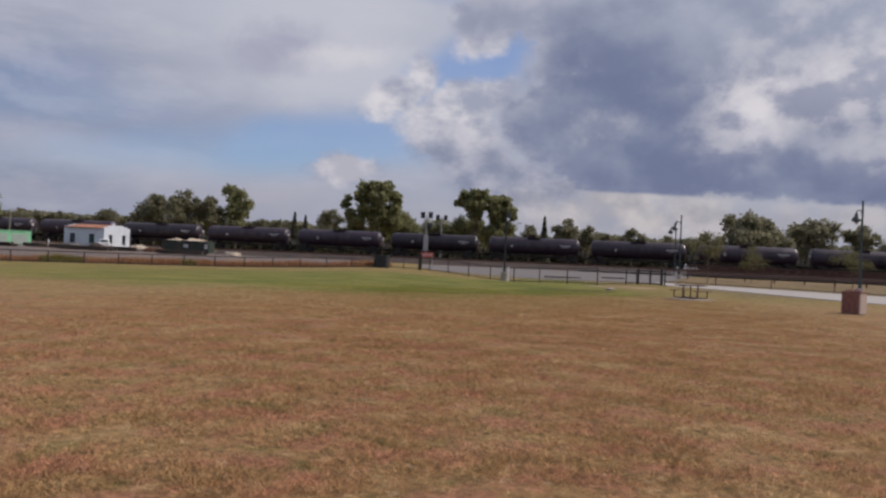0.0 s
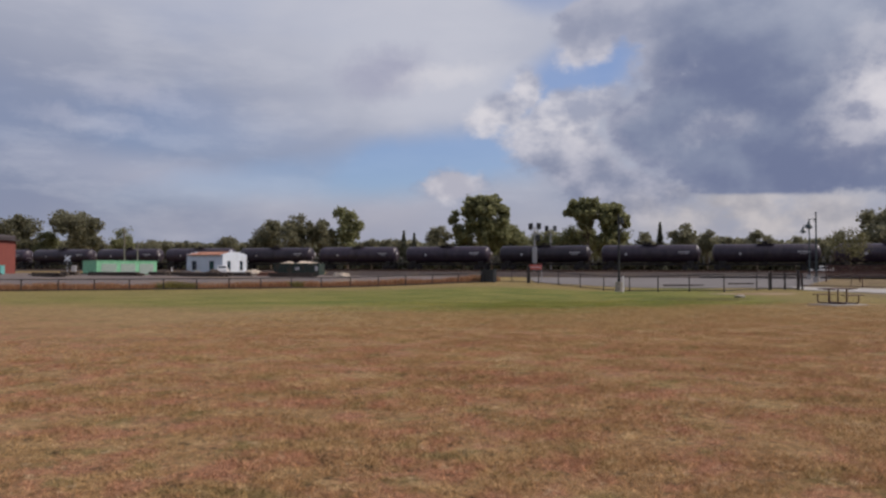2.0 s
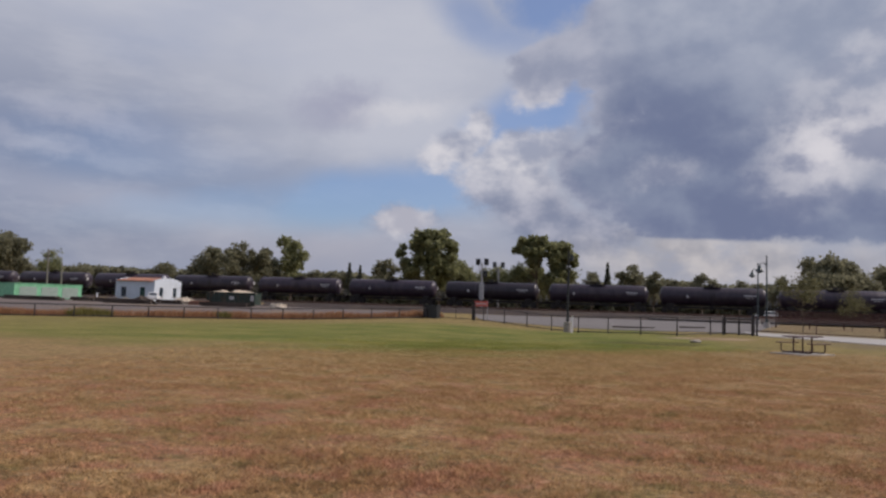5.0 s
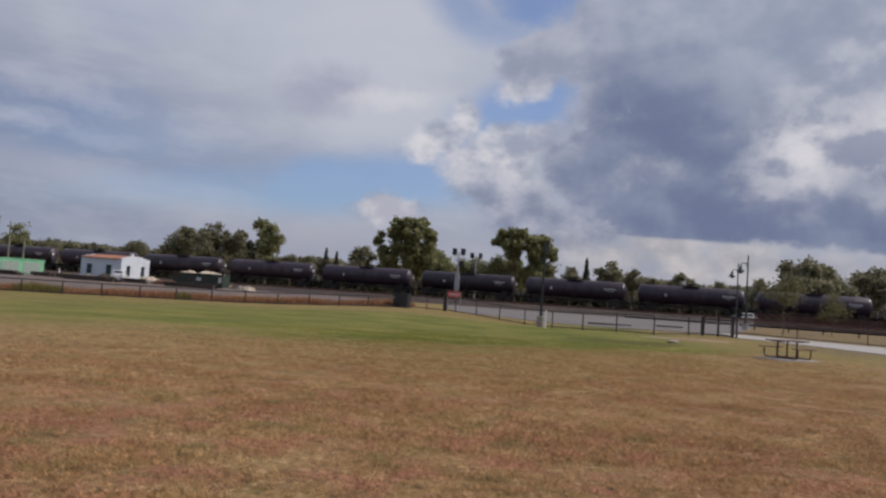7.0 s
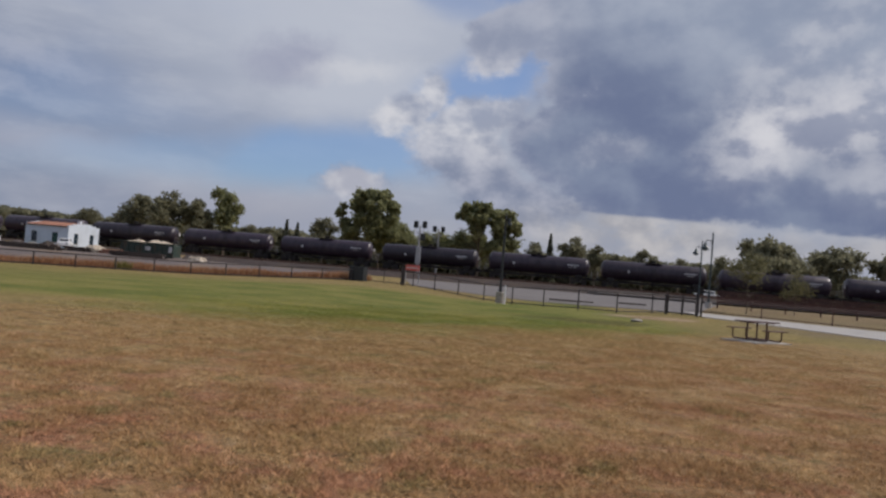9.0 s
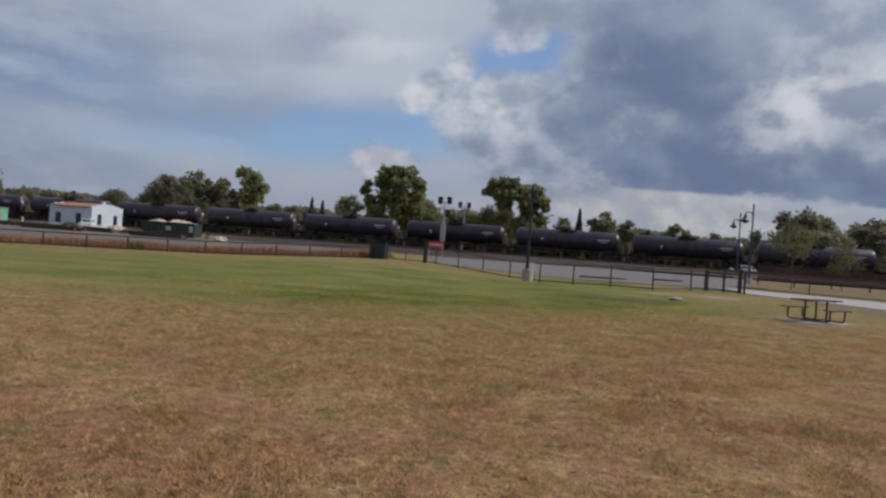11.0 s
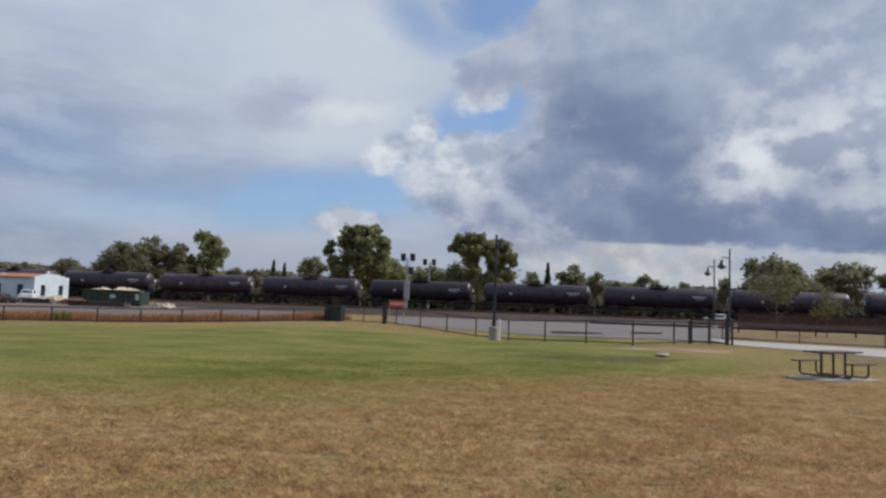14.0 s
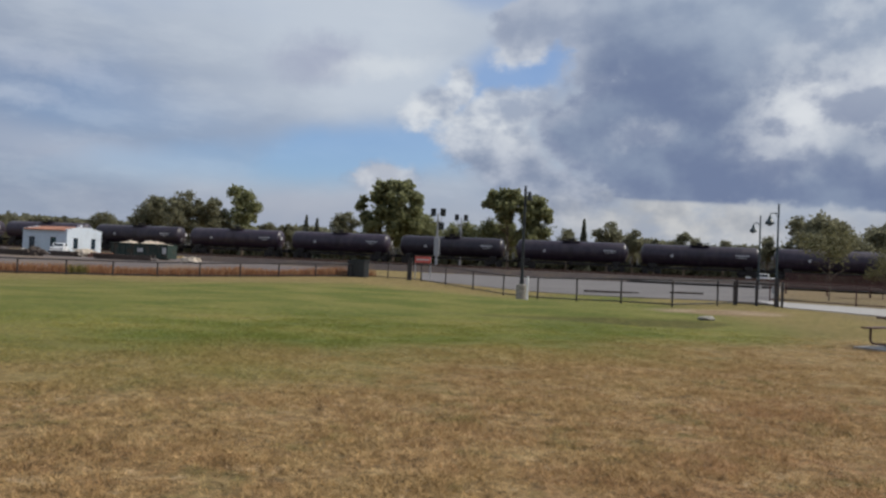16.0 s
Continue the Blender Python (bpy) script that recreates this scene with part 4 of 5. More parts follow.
def dumpster():
    X, Y = -38.2, 110.0
    d = thing("dumpster", "dark green roll-off dumpster heaped with pale rubble", "dumpster", pose(X, Y, gz(X, Y) + 0.03, 0, 0, TRACK_TURN + 6))
    L, W, H = 7.2, 2.4, 1.6
    bm = B()
    box(bm, (0, 0, 0.25), (L, W, 0.1))
    for s in (-1, 1):
        box(bm, (0, s * (W / 2 - 0.04), 0.25 + H / 2), (L, 0.08, H))
        box(bm, (s * (L / 2 - 0.04), 0, 0.25 + H / 2), (0.08, W - 0.17, H))
        box(bm, (0, s * (W / 2), 0.27 + H), (L + 0.1, 0.16, 0.14), bevel=0.02)
    part("body", bm, DUMP_GREEN, d)
    for i in range(9):
        bm = B()
        box(bm, (-L / 2 + 0.3 + i * 0.775, -W / 2 - 0.05, 0.2 + H / 2), (0.12, 0.1, H - 0.1))
        part("rib", bm, DUMP_GREEN, d)
    for x, w, h in ((0.2, 0.7, 0.45), (L / 2 - 0.35, 0.45, 0.75)):
        bm = B()
        box(bm, (x, -W / 2 - 0.11, 1.15), (w, 0.02, h))
        part("sign", bm, WHITE_MARK, d, "small pale faded sign")
    for s in (-1, 1):
        bm = B()
        rod(bm, (s * 2.6, -1.1, 0.1), (s * 2.6, 1.1, 0.1), 0.1, seg=10)
        part("roller", bm, TRUCK, d)
    bm = B()
    bmesh.ops.create_grid(bm, x_segments=46, y_segments=16, size=1)
    for v in bm.verts:
        x, y = v.co.x, v.co.y
        lump = noise.noise((x * 3.1 + 5, y * 1.7, 0)) * 0.5 + noise.noise((x * 11, y * 5, 3)) * 0.28
        v.co = Vector((x * (L / 2 - 0.1), y * (W / 2 - 0.1), H + 0.16 + (0.28 + lump) * (1 - x * x * 0.7) * (1 - y * y * 0.6)))
    r = new("rubble_heap", to_mesh("rubble_heap", bm, RUBBLE))
    r.matrix_basis = d.matrix_basis.copy()
    tagged(r, "heap of pale broken plaster and wood in the dumpster", "rubble", kind="stuff")


dumpster()


def brick_building():
    X, Y = -104.9, 124.0
    b = thing("brick_building", "two-storey red brick railway building with dark roof", "building", pose(X, Y, gz(X, Y), 0, 0, 18))
    H = 6.4
    bm = B()
    box(bm, (0, 4.0, H / 2), (6.6, 8.0, H), bevel=0.02)
    part("wall", bm, BRICK, b)
    bm = B()
    box(bm, (-5.6, 4.4, 2.3), (5.0, 6.6, 4.6), bevel=0.02)
    part("wing", bm, BRICK, b)
    bm = B()
    box(bm, (0, 4, H + 0.12), (7.8, 9.2, 0.24), bevel=0.03)
    box(bm, (0, 4, H + 0.6), (6.8, 7.8, 0.9), bevel=0.3)
    part("roof", bm, SLATE, b)
    bm = B()
    box(bm, (-5.6, 4.4, 4.68), (5.3, 6.9, 0.18), bevel=0.03)
    part("wing_roof", bm, SLATE, b)
    for x, z, w, hh in ((-2.0, 4.9, 1.1, 1.4), (0.0, 4.9, 1.1, 1.4), (2.0, 4.9, 1.1, 1.4), (-2.0, 1.6, 1.0, 1.6), (2.2, 1.7, 1.0, 1.6), (-5.8, 2.2, 1.0, 1.4)):
        y = 0.0 if x > -5 else 1.1
        bm = B()
        box(bm, (x, y - 0.01, z), (w, 0.05, hh))
        win = part("window", bm, GLASS, b)
        bm = B()
        for s in (-1, 1):
            box(bm, (x + s * w / 2, y - 0.04, z), (0.1, 0.08, hh + 0.1))
            box(bm, (x, y - 0.045, z + s * hh / 2), (w + 0.1, 0.08, 0.1))
        box(bm, (x, y - 0.05, z), (w, 0.06, 0.06))
        part("frame", bm, GREY_DARK, win)
        bm = B()
        box(bm, (x, y - 0.09, z - hh / 2 - 0.1), (w + 0.3, 0.2, 0.1))
        part("sill", bm, CONCRETE, win)
    bm = B()
    box(bm, (0.4, -0.02, 1.15), (1.1, 0.07, 2.2))
    part("door", bm, GREY_CAB, b)
    for (x, y, s, mat, lab) in ((-95.6, 117.5, (2.0, 1.2, 1.6), TEAL, "teal steel equipment cabinet in the yard"), (-104.0, 117.0, (2.0, 1.3, 1.7), GREY_CAB, "grey steel equipment cabinet in the yard"),
                                (-110.5, 117.0, (3.6, 2.2, 2.4), GREY_CAB, "weathered grey equipment hut in the yard")):
        t = thing("equipment_cabinet", lab, "cabinet", pose(x, y, gz(x, y), 0, 0, 10))
        bm = B()
        box(bm, (0, 0, s[2] / 2), s, bevel=0.04)
        part("body", bm, mat, t)
        bm = B()
        box(bm, (0, -s[1] / 2 - 0.015, s[2] / 2), (s[0] * 0.8, 0.03, s[2] * 0.8), bevel=0.01)
        part("door", bm, mat, t)
        bm = B()
        box(bm, (0, 0, s[2] + 0.03), (s[0] + 0.12, s[1] + 0.12, 0.07), bevel=0.02)
        part("lid", bm, mat, t)


brick_building()


def radio_tower():
    X, Y, H = -184.4, 205.0, 60.0
    t = thing("radio_tower", "tall grey lattice radio tower behind the trees", "tower", pose(X, Y, gz(X, Y)))
    legs = [(math.cos(a), math.sin(a)) for a in (0.3, 0.3 + 2.094, 0.3 + 4.189)]

    def at(i, z):
        r = 3.6 + (0.55 - 3.6) * min(1, z / 46)
        return (legs[i][0] * r, legs[i][1] * r, z)

    for i in range(3):
        bm = B()
        rod(bm, at(i, 0), at(i, 46), 0.13, 0.09, seg=6)
        rod(bm, at(i, 45.9), at(i, 60), 0.09, 0.07, seg=6)
        part("leg", bm, GALV, t)
        bm = B()
        for z in range(0, 60, 4):
            rod(bm, at(i, z), at((i + 1) % 3, z + 4), 0.055, seg=5)
            rod(bm, at((i + 1) % 3, z), at(i, z + 4), 0.055, seg=5)
            rod(bm, at(i, z + 4), at((i + 1) % 3, z + 4), 0.055, seg=5)
        part("bracing", bm, GALV, t)
    bm = B()
    rod(bm, (0, 0, 27.9), (0, 0, 28.1), 1.6, seg=12)
    part("platform", bm, GALV, t)
    bm = B()
    rod(bm, (0, 0, 56), (0, 0, 62), 0.35, 0.25, seg=8)
    part("antenna", bm, GALV, t)


radio_tower()


def wood_pole(x, y, h, arms, label):
    p = thing("utility_pole", label, "utility pole", pose(x, y, gz(x, y), 0, random.uniform(-1, 1), random.uniform(-20, 20)), "wooden poles")
    bm = B()
    rod(bm, (0, 0, -0.5), (0, 0, h), 0.16, 0.1, seg=10)
    part("pole", bm, WOOD_POLE, p)
    if arms:
        bm = B()
        box(bm, (0, -0.12, h - 0.5), (2.2, 0.1, 0.12))
        part("crossarm", bm, WOOD_POLE, p)


wood_pole(-76.0, 124.5, 8.4, False, "grey wooden utility pole in the yard")
wood_pole(-73.5, 124.5, 6.0, False, "short grey wooden pole in the yard")


def crossing_sign():
    X, Y = -76.8, 110.0
    c = thing("crossing_signal", "white railway crossbuck with dark lamps on a post", "crossing signal", pose(X, Y, gz(X, Y), 0, 0, 25))
    bm = B()
    rod(bm, (0, 0, 0), (0, 0, 3.1), 0.06, seg=8)
    part("post", bm, GALV, c)
    for a in (-45, 45):
        bm = B()
        box(bm, (0, -0.08 - 0.01 * (a > 0), 2.75), (1.2, 0.02, 0.22), ry=a)
        part("blade", bm, STUCCO_WHITE, c)
    for s in (-1, 1):
        bm = B()
        rod(bm, (s * 0.38, -0.05, 1.95), (s * 0.38, -0.2, 1.95), 0.26, seg=16)
        part("lamp", bm, LAMP_BLACK, c)
    bm = B()
    box(bm, (0.9, 0.2, 0.8), (0.7, 0.6, 1.6), bevel=0.03)
    part("relay_box", bm, GREY_CAB, c)


crossing_sign()


def signal_mast(x, y, h, heads, label):
    s = thing("railway_signal", label, "railway signal", pose(x, y, gz(x, y)), "railway signals")
    bm = B()
    rod(bm, (0, 0, 0), (0, 0, h), 0.16, 0.12, seg=10)
    part("mast", bm, GALV, s)
    bm = B()
    box(bm, (0, 0, h * 0.4), (0.7, 0.7, 2.4), bevel=0.05)
    part("ladder_cage", bm, GALV, s)
    bm = B()
    rod(bm, (-0.7, 0, h - 1.2), (0.7, 0, h - 1.2), 0.05, seg=6)
    part("crossbar", bm, GALV, s)
    for hx, hz in heads:
        bm = B()
        box(bm, (hx, -0.18, h + hz), (0.75, 0.1, 1.0), 25 if hx > 0 else -25, bevel=0.05)
        for dz in (-0.28, 0.28):
            rod(bm, (hx, -0.2, h + hz + dz), (hx, -0.45, h + hz + dz - 0.03), 0.16, seg=10)
        hd = part("signal_head", bm, LAMP_BLACK, s)
        bm = B()
        rod(bm, (hx * 0.4, 0, h - 1.2), (hx, -0.1, h + hz - 0.4), 0.04, seg=6)
        part("bracket", bm, GALV, s)


signal_mast(-3.0, 118.0, 7.35, ((-0.6, 0.05), (0.65, 0.1), (0.5, -1.7)), "grey railway signal mast with three black heads")
signal_mast(-0.7, 142.5, 8.3, ((-0.75, 0.0), (0.75, 0.0)), "grey railway signal mast behind the train")


def red_board():
    X, Y = -1.9, 83.0
    b = thing("red_sign", "faded red sign board with pale lettering bar", "sign", pose(X, Y, gz(X, Y), 0, 0, -12))
    bm = B()
    box(bm, (0, 0, 1.55), (1.35, 0.05, 0.52), bevel=0.01)
    part("board", bm, RED_SIGN, b)
    bm = B()
    box(bm, (0, -0.03, 1.55), (1.1, 0.012, 0.12))
    part("lettering", bm, WHITE_MARK, b)
    for s in (-0.65, 0.65):
        bm = B()
        rod(bm, (s, 0.05, 0), (s, 0.05, 1.85), 0.04, seg=8)
        part("post", bm, GALV, b)


red_board()


def vehicle(name, X, Y, turn, label, pickup=False, mat=CAR_WHITE):
    v = thing(name, label, "car", pose(X, Y, gz(X, Y) + 0.03, 0, 0, turn))
    bm = B()
    box(bm, (0, 0, 0.72), (4.9 if pickup else 4.4, 1.8, 0.62), bevel=0.12)
    part("body", bm, mat, v, smooth=False)
    bm = B()
    cx, cl = (0.35, 1.8) if pickup else (-0.2, 2.4)
    box(bm, (cx, 0, 1.3), (cl, 1.6, 0.62), bevel=0.18)
    cab = part("cab", bm, mat, v)
    for s in (-1, 1):
        bm = B()
        box(bm, (cx, s * 0.8, 1.34), (cl - 0.5, 0.02, 0.34), bevel=0.006)
        part("side_window", bm, GLASS, cab)
        bm = B()
        box(bm, (cx + s * (cl / 2 - 0.005), 0, 1.34), (0.02, 1.2, 0.34), bevel=0.006)
        part("windscreen", bm, GLASS, cab)
        for x in (-1.45, 1.45):
            bm = B()
            rod(bm, (x, s * 0.72, 0.34), (x, s * 0.93, 0.34), 0.34, seg=18)
            w = part("wheel", bm, RUBBER, v)
            bm = B()
            rod(bm, (x, s * 0.9, 0.34), (x, s * 0.945, 0.34), 0.2, seg=12)
            part("rim", bm, GALV, w)
    for s in (-0.6, 0.6):
        bm = B()
        box(bm, (2.42 if pickup else 2.17, s, 0.8), (0.08, 0.35, 0.16), bevel=0.02)
        part("headlight", bm, GALV, v)


vehicle("pickup_truck", -57.6, 125.0, -70, "white pickup truck parked beside the stucco building", True)
vehicle("car", 47.0, 141.0, 5, "white car parked beyond the train")


def clutter(x, y, sx, sy, sz, kind, mat, label, cat):
    """A stack of timbers, or a low uneven mound."""
    m = pose(x, y, gz(x, y) + 0.03, 0, 0, random.uniform(-30, 10))
    if kind == "timber":
        t = thing("timber_stack", label, cat, m)
        for i in range(9):
            bm = B()
            box(bm, (random.uniform(-0.15, 0.15) * sx, (i % 3 - 1) * sy * 0.3, 0.1 + (i // 3) * 0.205), (sx, sy * 0.26, 0.2), random.uniform(-4, 4), bevel=0.01)
            part("timber", bm, mat, t)
        return
    bm = B()
    bmesh.ops.create_icosphere(bm, subdivisions=4, radius=1.0)
    for v in bm.verts:
        v.co *= 1 + 0.35 * noise.noise(v.co * 2.3 + Vector((x, y, 0))) + 0.15 * noise.noise(v.co * 7)
        v.co = Vector((v.co.x * sx / 2, v.co.y * sy / 2, max(-0.05, v.co.z) * sz))
    o = new("rubble_mound", to_mesh("rubble_mound", bm, mat))
    o.matrix_basis = m
    tagged(o, label, cat)


for x, y, s, kind, mat in ((-61.5, 111.0, (3.4, 1.4, 0.7), "timber", TIE), (-56.5, 110.5, (2.8, 1.6, 0.7), "heap", GRAVEL), (-51.8, 110.0, (2.6, 1.6, 0.9), "heap", TIE), (-45.3, 109.5, (3.2, 1.6, 0.9), "heap", RUBBLE),
                           (-42.6, 108.0, (2.4, 1.4, 0.9), "timber", CLAY), (-46.5, 107.0, (3.4, 1.2, 0.5), "timber", TIE), (-29.5, 103.0, (2.6, 1.3, 0.6), "heap", RUBBLE), (-76.5, 110.0, (4.5, 1.6, 0.8), "timber", TIE), (-68, 110, (3, 1.4, .6), "heap", RUBBLE), (-66.5, 106.5, (10.5, 1.5, 0.6), "timber", TIE), (-54.0, 107.5, (8.5, 1.5, 0.6), "timber", TIE), (-59.8, 120.5, (4.6, 1.4, 0.55), "heap", RUBBLE), (-86.0, 101.0, (9.0, 1.3, 0.4), "timber", TIE), (-71.0, 97.5, (8.0, 1.2, 0.4), "timber", TIE), (-49.0, 101.0, (7.0, 1.2, 0.4), "timber", TIE), (-36.0, 100.0, (6.0, 1.2, 0.4), "timber", TIE)):
    clutter(x, y, *s, kind, mat, "stack of dark railway timbers in the yard" if kind == "timber" else "low mound of broken rubble in the railway yard", "timber stack" if kind == "timber" else "mound")


def wheel_stop(x, y, length, turn):
    bm = B()
    box(bm, (0, 0, 0.06), (length, 0.16, 0.12), bevel=0.02)
    o = new("wheel_stop", to_mesh("wheel_stop", bm, TIE))
    o.matrix_basis = pose(x, y, gz(x, y) + 0.03, 0, 0, turn)
    tagged(o, "low dark timber wheel stop on the asphalt lot", "wheel stop", "wheel stops of the lot")


wheel_stop(11.6, 71.5, 3.6, 3)
wheel_stop(16.6, 71.9, 2.2, 3)


def white_stake():
    bm = B()
    rod(bm, (0, 0, 0), (0, 0, 1.25), 0.09, seg=10)
    rod(bm, (0, 0, 1.25), (0, 0, 1.33), 0.09, 0.03, seg=10)
    o = new("marker_post", to_mesh("marker_post", bm, CAR_WHITE))
    o.matrix_basis = pose(-62.8, 117.0, gz(-62.8, 117.0))
    tagged(o, "short white marker post beside the green shed", "post")


white_stake()


def screen_fence():
    """Low brown panels along the platform."""
    ox, oy = 27.5, 83.0
    f = thing("platform_fence", "dark reddish-brown low panel fence along the platform", "fence", pose(ox, oy, gz(ox, oy) + 0.12, 0, 0, -16))
    for i in range(9):
        x = i * 3.0
        bm = B()
        box(bm, (x, 0, 0.65), (0.12, 0.12, 1.9), bevel=0.01)
        part("post", bm, BROWN_STEEL, f)
        if i < 8:
            for z in (1.5, 0.45):
                bm = B()
                box(bm, (x + 1.5, 0, z), (2.88, 0.06, 0.08))
                part("rail", bm, BROWN_STEEL, f)
            for j in range(18):
                bm = B()
                box(bm, (x + 0.2 + j * 0.155, 0, 0.98), (0.105, 0.03, 1.0))
                part("slat", bm, BROWN_STEEL, f)


screen_fence()
sheet("platform", blend((along(24, -30), along(24, -20)), (along(75, -30), along(75, -20)), 10), 0.30, ASPHALT, "low grey paved railway platform", "platform")

# ---- trees ----


def crown_mesh(rng, h, w, base, style, material, shape=None):
    """Leaves gathered in loose clumps inside an uneven outline; shape gives the boughs as (across, height, reach) where one knows them."""
    w, h = w * 1.26, h * 1.07
    if style == "conifer":
        n = 1400
        t = rng.uniform(0, 1, n) ** 0.7
        tier = 0.72 + 0.28 * np.abs(np.sin(t * 17))
        r = (w / 2) * t * rng.uniform(0.4, 1.1, n) * tier
        a = rng.uniform(0, 2 * math.pi, n)
        c = np.stack([np.cos(a) * r, np.sin(a) * r, h - t * (h - base)], 1)
        size = 0.028 * h
    else:
        mid, half = (h + base) / 2, (h - base) / 2
        boughs = []
        if shape:
            for x, z, reach in shape:
                for depth in ((-0.5, 0.6) if reach > 1.3 else (0.0,)):
                    boughs.append((x + rng.normal(0, 0.15), depth * reach * 1.6, z, reach))
        else:
            boughs.append((0, 0, mid - 0.05 * half, 0.25 * w if style != "young" else 0.15 * w))
            count = 9 if style != "young" else 6
            far = {"open": 0.66, "young": 0.6}.get(style, 0.56)
            for i in range(count):
                a = 2 * math.pi * i / (count - 1) + rng.uniform(-0.5, 0.5)
                up = rng.uniform(-0.55, 0.55) if i else 0.55
                ring = far * math.sqrt(max(0.1, 1 - up * up)) * rng.uniform(0.7, 1.08) if i else 0.1
                boughs.append((math.cos(a) * ring * w / 2, math.sin(a) * ring * w / 2, mid + up * half, rng.uniform(0.28, 0.44) * min(w / 2, half * 1.3)))
        parts = []
        for x, y, z, reach in boughs:
            m = max(8, int(11 + 4 * reach)) if style != "young" else 9
            p = rng.normal(0, 1, (m, 3))
            p *= (rng.uniform(0.25, 1.0, (m, 1)) ** 0.6) * reach * (0.8 if shape else 0.9) / np.linalg.norm(p, axis=1, keepdims=True)
            centre = p * [1, 1, 0.92] + [x, y, z]
            per = (20 if shape else 30) if style != "young" else 26
            q = np.clip(rng.normal(0, 1, (m, per, 3)), -1.7, 1.7)
            spread = (0.22 * reach + 0.26) * rng.uniform(0.6, 1.25, (m, 1, 1)) if style != "young" else 0.5 * reach
            parts.append((centre[:, None, :] + q * spread * [0.75, 0.75, 0.6]).reshape(-1, 3))
        c = np.concatenate(parts)
        size = 0.0092 * (w + h) * {"young": 0.8}.get(style, 1.0)
    n = len(c)
    u = rng.normal(0, 1, (n, 3))
    u /= np.linalg.norm(u, axis=1, keepdims=True)
    v = np.cross(u, rng.normal(0, 1, (n, 3)))
    v /= np.linalg.norm(v, axis=1, keepdims=True)
    s = size * rng.uniform(0.55, 1.25, (n, 1))
    return quads("crown", c, u * s, v * s * 0.8, material)


def tree(x, y, h, w, style="round", material=LEAF, base=0.22, label="", seed=0, trunk=None, shape=None):
    rng = np.random.default_rng(seed)
    lab = label or {"round": "broad leafy green tree beyond the railway", "open": "tall open-crowned green tree beyond the railway", "conifer": "dark pointed conifer beyond the railway", "young": ""}[style]
    t = thing("tree", lab, "tree", pose(x, y, gz(x, y)))
    bm = B()
    r = trunk or max(0.06, 0.018 * h)
    pts = [Vector((0, 0, -0.2))]
    for i in range(1, 6):
        pts.append(Vector((rng.uniform(-1, 1) * 0.02 * h, rng.uniform(-1, 1) * 0.02 * h, h * 0.8 * i / 5)))
    for i in range(5):
        rod(bm, pts[i], pts[i + 1], r * (1 - i / 5.5), r * (1 - (i + 1) / 5.5), seg=8)
    for i in range(9 if style != "conifer" else 0):
        a, k = rng.uniform(0, 6.28), rng.uniform(0.25, 0.75)
        s = pts[int(k * 5)].lerp(pts[min(5, int(k * 5) + 1)], k * 5 % 1)
        e = s + Vector((math.cos(a) * w * 0.36, math.sin(a) * w * 0.36, h * rng.uniform(0.1, 0.22)))
        m = s.lerp(e, 0.5) + Vector((0, 0, 0.03 * h))
        rod(bm, s, m, r * 0.38, r * 0.25, seg=6)
        rod(bm, m, e, r * 0.25, r * 0.08, seg=6)
    part("trunk", bm, BARK, t)
    c = new("crown", crown_mesh(rng, h, w, h * base, style, material, shape))
    c.parent = t
    return t


FAR = ((-121.8, 8.6, 9.7, "round"), (-96, 10.5, 7.0, "round"), (-83, 15.0, 11.5, "round"), (-75, 16.2, 10.5, "round"), (-67.3, 15.9, 9.5, "round"), (-59.5, 18.0, 9.5, "open"), (-52.5, 10, 4.5, "round"),
       (-47.5, 9.8, 4.0, "round"), (-42.9, 10.9, 3.2, "conifer"), (-39.8, 10.4, 3.0, "conifer"), (-32.8, 13.2, 8.0, "round"), (-19.7, 21.6, 16.5, "open"), (-12, 13.0, 10, "round"), (-2.5, 12.0, 9.0, "round"),
       (9.5, 20.5, 18.0, "open"), (4.0, 12.6, 9, "round"), (9.0, 12.8, 8, "round"), (15.5, 13.4, 9, "round"), (-25.5, 12.4, 7, "round"), (-17.5, 12.6, 8, "round"), (23.9, 11.6, 5.2, "round"), (28.3, 12.7, 3.2, "conifer"), (34.3, 13.4, 8.0, "round"), (40.8, 11.9, 5.6, "round"), (46, 10.0, 4.5, "round"),
       (53.4, 11.6, 7.2, "round"), (63.0, 10.2, 4.5, "open"), (74, 11.4, 7, "round"), (86, 16.4, 19, "round"), (94, 13.0, 9, "round"), (104, 15.2, 16, "round"), (118.8, 15.8, 9, "round"), (129, 12.5, 11, "round"), (141, 15, 11, "round"))
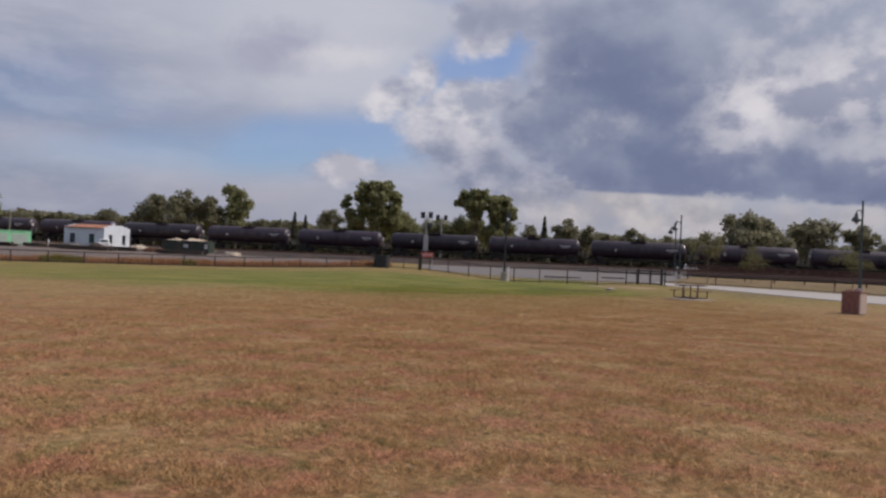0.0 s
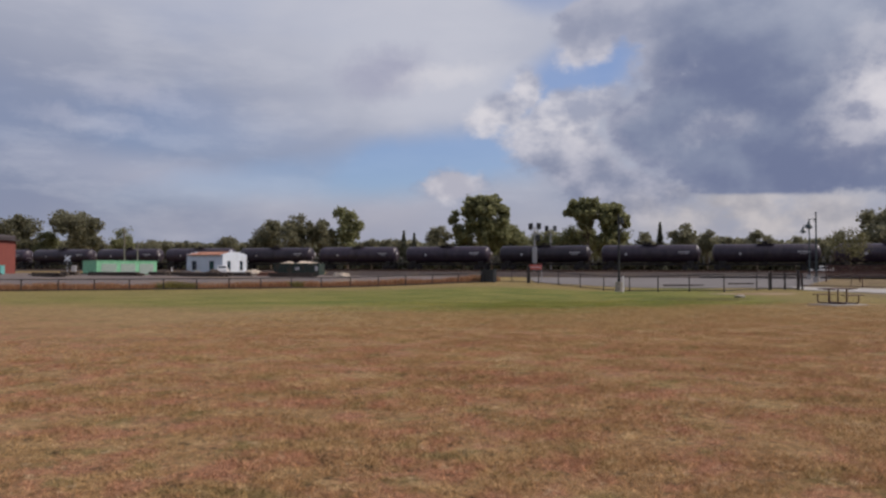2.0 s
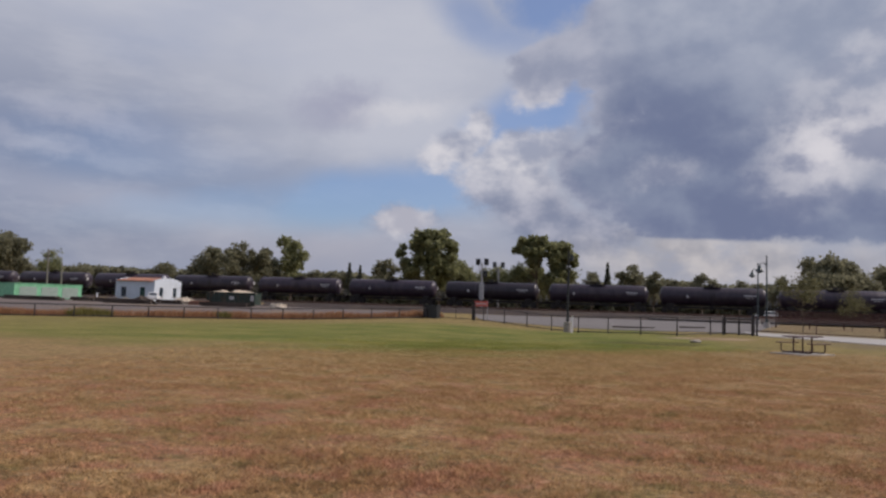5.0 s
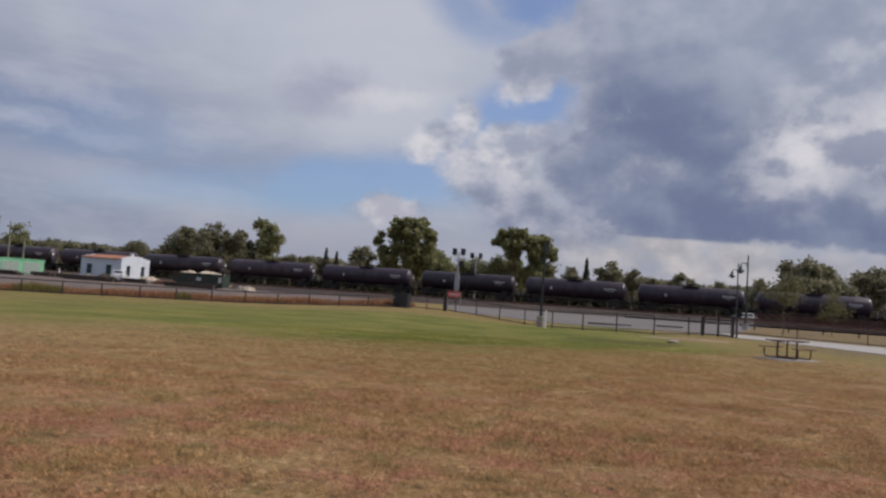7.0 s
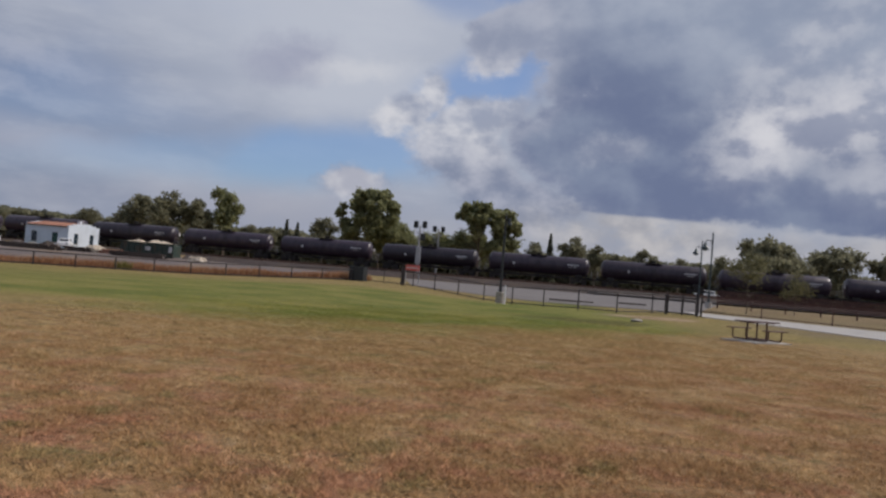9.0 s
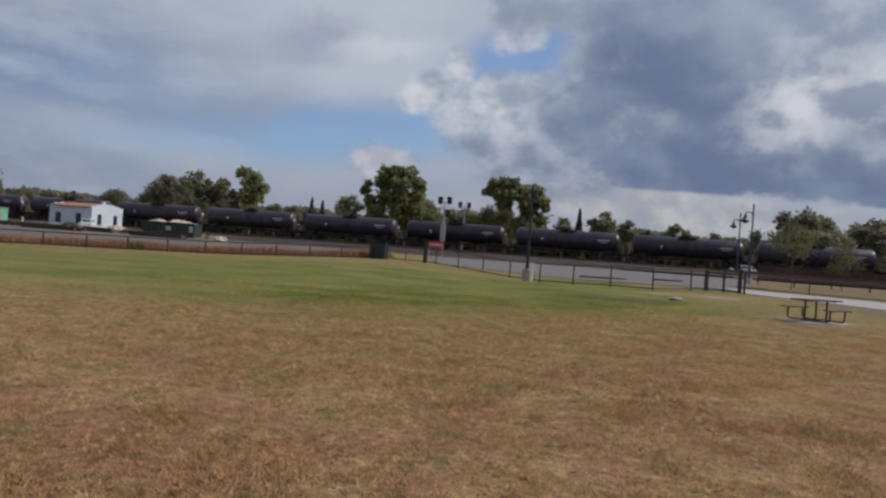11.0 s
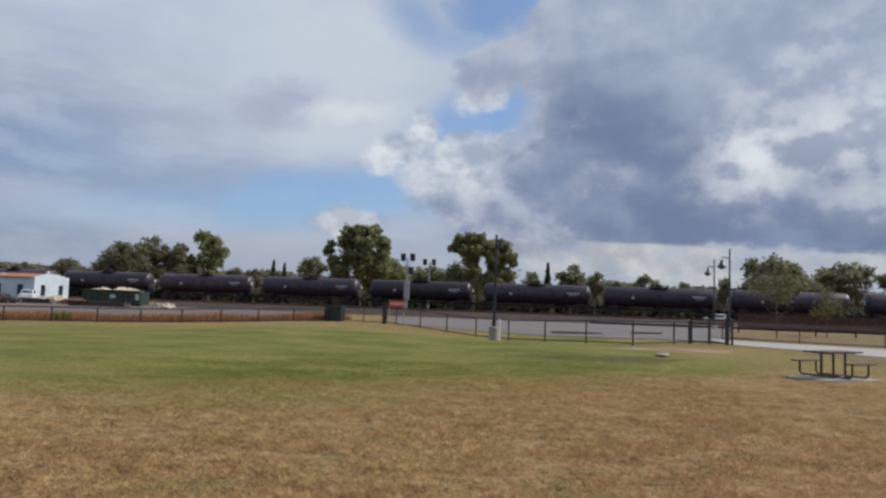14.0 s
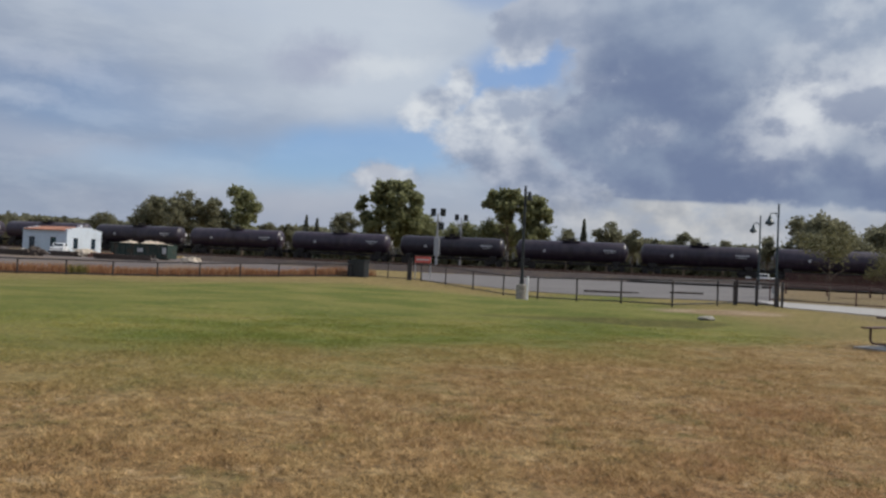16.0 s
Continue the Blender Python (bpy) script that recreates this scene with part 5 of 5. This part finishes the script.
# the boughs of the trees with a shape of their own: across, height, reach
BOUGHS = {
    -19.7: ((-3.3, 20.3, 2.2), (-0.4, 20.8, 2.1), (2.8, 20.8, 2.3), (4.9, 17.8, 2.2), (0.4, 17.4, 3.4), (-4.3, 17.6, 2.4), (-8.9, 15.4, 1.3), (-8.2, 17.3, 0.8), (-7.4, 12.7, 1.6), (-3.1, 13.4, 2.7), (1.6, 13.4, 3.2), (5.4, 14.4, 2.2), (-5.6, 10.8, 2.2), (0.5, 10.2, 3.2), (5.6, 10.4, 2.6)),
    9.5: ((-1.3, 19.6, 2.1), (-4.1, 19.0, 1.8), (1.0, 19.6, 1.9), (-6.0, 17.0, 1.3), (-3.0, 17.3, 2.4), (0.2, 16.8, 2.6), (-1.3, 14.2, 2.1), (4.1, 17.8, 2.1), (6.8, 18.0, 1.8), (4.7, 15.2, 2.6), (8.2, 15.2, 2.0), (9.4, 13.8, 1.3), (5.5, 12.4, 2.0)),
    -59.5: ((-2.0, 17.6, 1.8), (0.8, 16.8, 1.8), (2.7, 13.8, 1.7), (-0.8, 14.4, 2.3), (1.6, 11.4, 1.9), (-1.6, 11.0, 2.6), (0.0, 8.0, 2.4)),
}
for i, (x, h, w, style) in enumerate(FAR):
    y = 210 + (i * 37 % 11) - 5
    shape = [(a * y / 210, b * 0.965 * y / 210, d * y / 210) for a, b, d in BOUGHS[x]] if x in BOUGHS else None
    tree(x * y / 210, y, h * y / 210, w * y / 210, style, LEAF_DARK if style == "conifer" else (LEAF_PALE if x in BOUGHS or (h < 13.5 and -26 < x < 16) else LEAF), 0.06 if style == "conifer" else 0.2, seed=11 + i, shape=shape)
for i, (x, h, w) in enumerate(((-173, 11.2, 8), (-162, 13.5, 9), (-150, 15.5, 10), (-141, 10.8, 6), (-131, 15.4, 12), (-117.5, 11.0, 7.5), (-111, 7.4, 6), (-182, 12.5, 10), (-193, 11, 9))):
    tree(x, 190, h * 1.06, w * 1.15, "round", (LEAF, LEAF_PALE)[i % 2], 0.15, seed=81 + i)


def far_woods():
    rng = np.random.default_rng(5)
    n = 60000
    x = rng.uniform(-330, 330, n)
    y = 262 + rng.uniform(-6, 6, n)
    top = np.array([10.0 + 2.8 * noise.noise((v * 0.045, 1, 0)) + 1.8 * noise.noise((v * 0.16, 4, 0)) for v in x])
    z = top * rng.uniform(0, 1, n)
    c = np.stack([x, y, z], 1)
    u = rng.normal(0, 1, (n, 3))
    u /= np.linalg.norm(u, axis=1, keepdims=True)
    v = np.cross(u, rng.normal(0, 1, (n, 3)))
    v /= np.linalg.norm(v, axis=1, keepdims=True)
    s = rng.uniform(0.5, 1.2, (n, 1))
    tagged(new("far_woods", quads("far_woods", c, u * s, v * s, LEAF)), "low line of distant green trees", "woods", kind="stuff")


far_woods()
tree(25.6, 71.5, 4.7, 3.9, "young", LEAF_THIN, 0.3, "young thin-crowned green tree by the platform fence", 201, 0.05)
tree(33.0, 79.0, 3.9, 3.0, "young", LEAF_THIN, 0.3, "young thin-crowned green tree by the platform fence", 202, 0.04)
tree(40.5, 73.0, 3.6, 3.4, "young", LEAF_THIN, 0.3, "young thin-crowned green tree by the platform fence", 203, 0.04)

# ---- grass ----


def lawn_blades():
    """Tufts of short blades, thinning out with distance from the way across the lawn."""
    rng = np.random.default_rng(3)
    n, per = 230000, 9
    y = rng.uniform(4, 47, n)
    dx = rng.normal(0, 1, n) * 6.0
    x = 0.13 * (y - 8) + dx
    lush = np.array([noise.noise((a * 1.3, b * 1.3, 0)) for a, b in zip(x, y)])
    keep = (lush + rng.uniform(-0.5, 0.5, n) > -0.22) & (rng.uniform(0, 1, n) > (y - 33) / 13) & (np.abs(dx) < 13)
    x, y, lush = x[keep], y[keep], lush[keep]
    m = len(x)
    spread = rng.uniform(0.03, 0.09, m)
    bx = (x[:, None] + rng.normal(0, 1, (m, per)) * spread[:, None]).ravel()
    by = (y[:, None] + rng.normal(0, 1, (m, per)) * spread[:, None]).ravel()
    tall = (rng.uniform(0.028, 0.055, m) * (1 + 0.5 * np.clip(lush, -0.5, 1)))[:, None]
    h = (tall * rng.uniform(0.6, 1.3, (m, per))).ravel()
    base = np.stack([bx, by, ground_z(bx, by) - 0.012], 1)
    w = rng.uniform(0.008, 0.018, m * per)
    tagged(new("lawn_grass", blades("lawn_grass", base, h, w, rng.uniform(0.5, 2.1, m * per), rng, BLADE)), "short dry tan grass blades of the lawn", "grass", kind="stuff")


def weed_strip():
    rng = np.random.default_rng(4)
    n = 26000
    t = rng.uniform(0, 1, n)
    d = rng.uniform(0.4, 4.2, n)
    ax, ay, bx, by = -7.5, 79.3, -70.0, 46.8
    x = ax + (bx - ax) * t + 0.46 * d
    y = ay + (by - ay) * t + 0.88 * d
    h = rng.uniform(0.35, 0.8, n) * np.array([1 + 0.35 * noise.noise((a * 0.3, b * 0.3, 0)) for a, b in zip(x, y)])
    base = np.stack([x, y, ground_z(x, y) - 0.05], 1)
    green = np.array([noise.noise((a * 0.22, b * 0.22, 7)) for a, b in zip(x, y)]) > 0.46
    for sel, mat, lab in ((~green, WEED, "tall reddish-brown dry weeds behind the fence"), (green, WEED_GREEN, "tall green weeds behind the fence")):
        tagged(new("weeds", blades("weeds", base[sel], h[sel], rng.uniform(0.04, 0.12, sel.sum()), rng.uniform(0.1, 0.5, sel.sum()), rng, mat)), lab, "weeds", kind="stuff")


lawn_blades()
weed_strip()
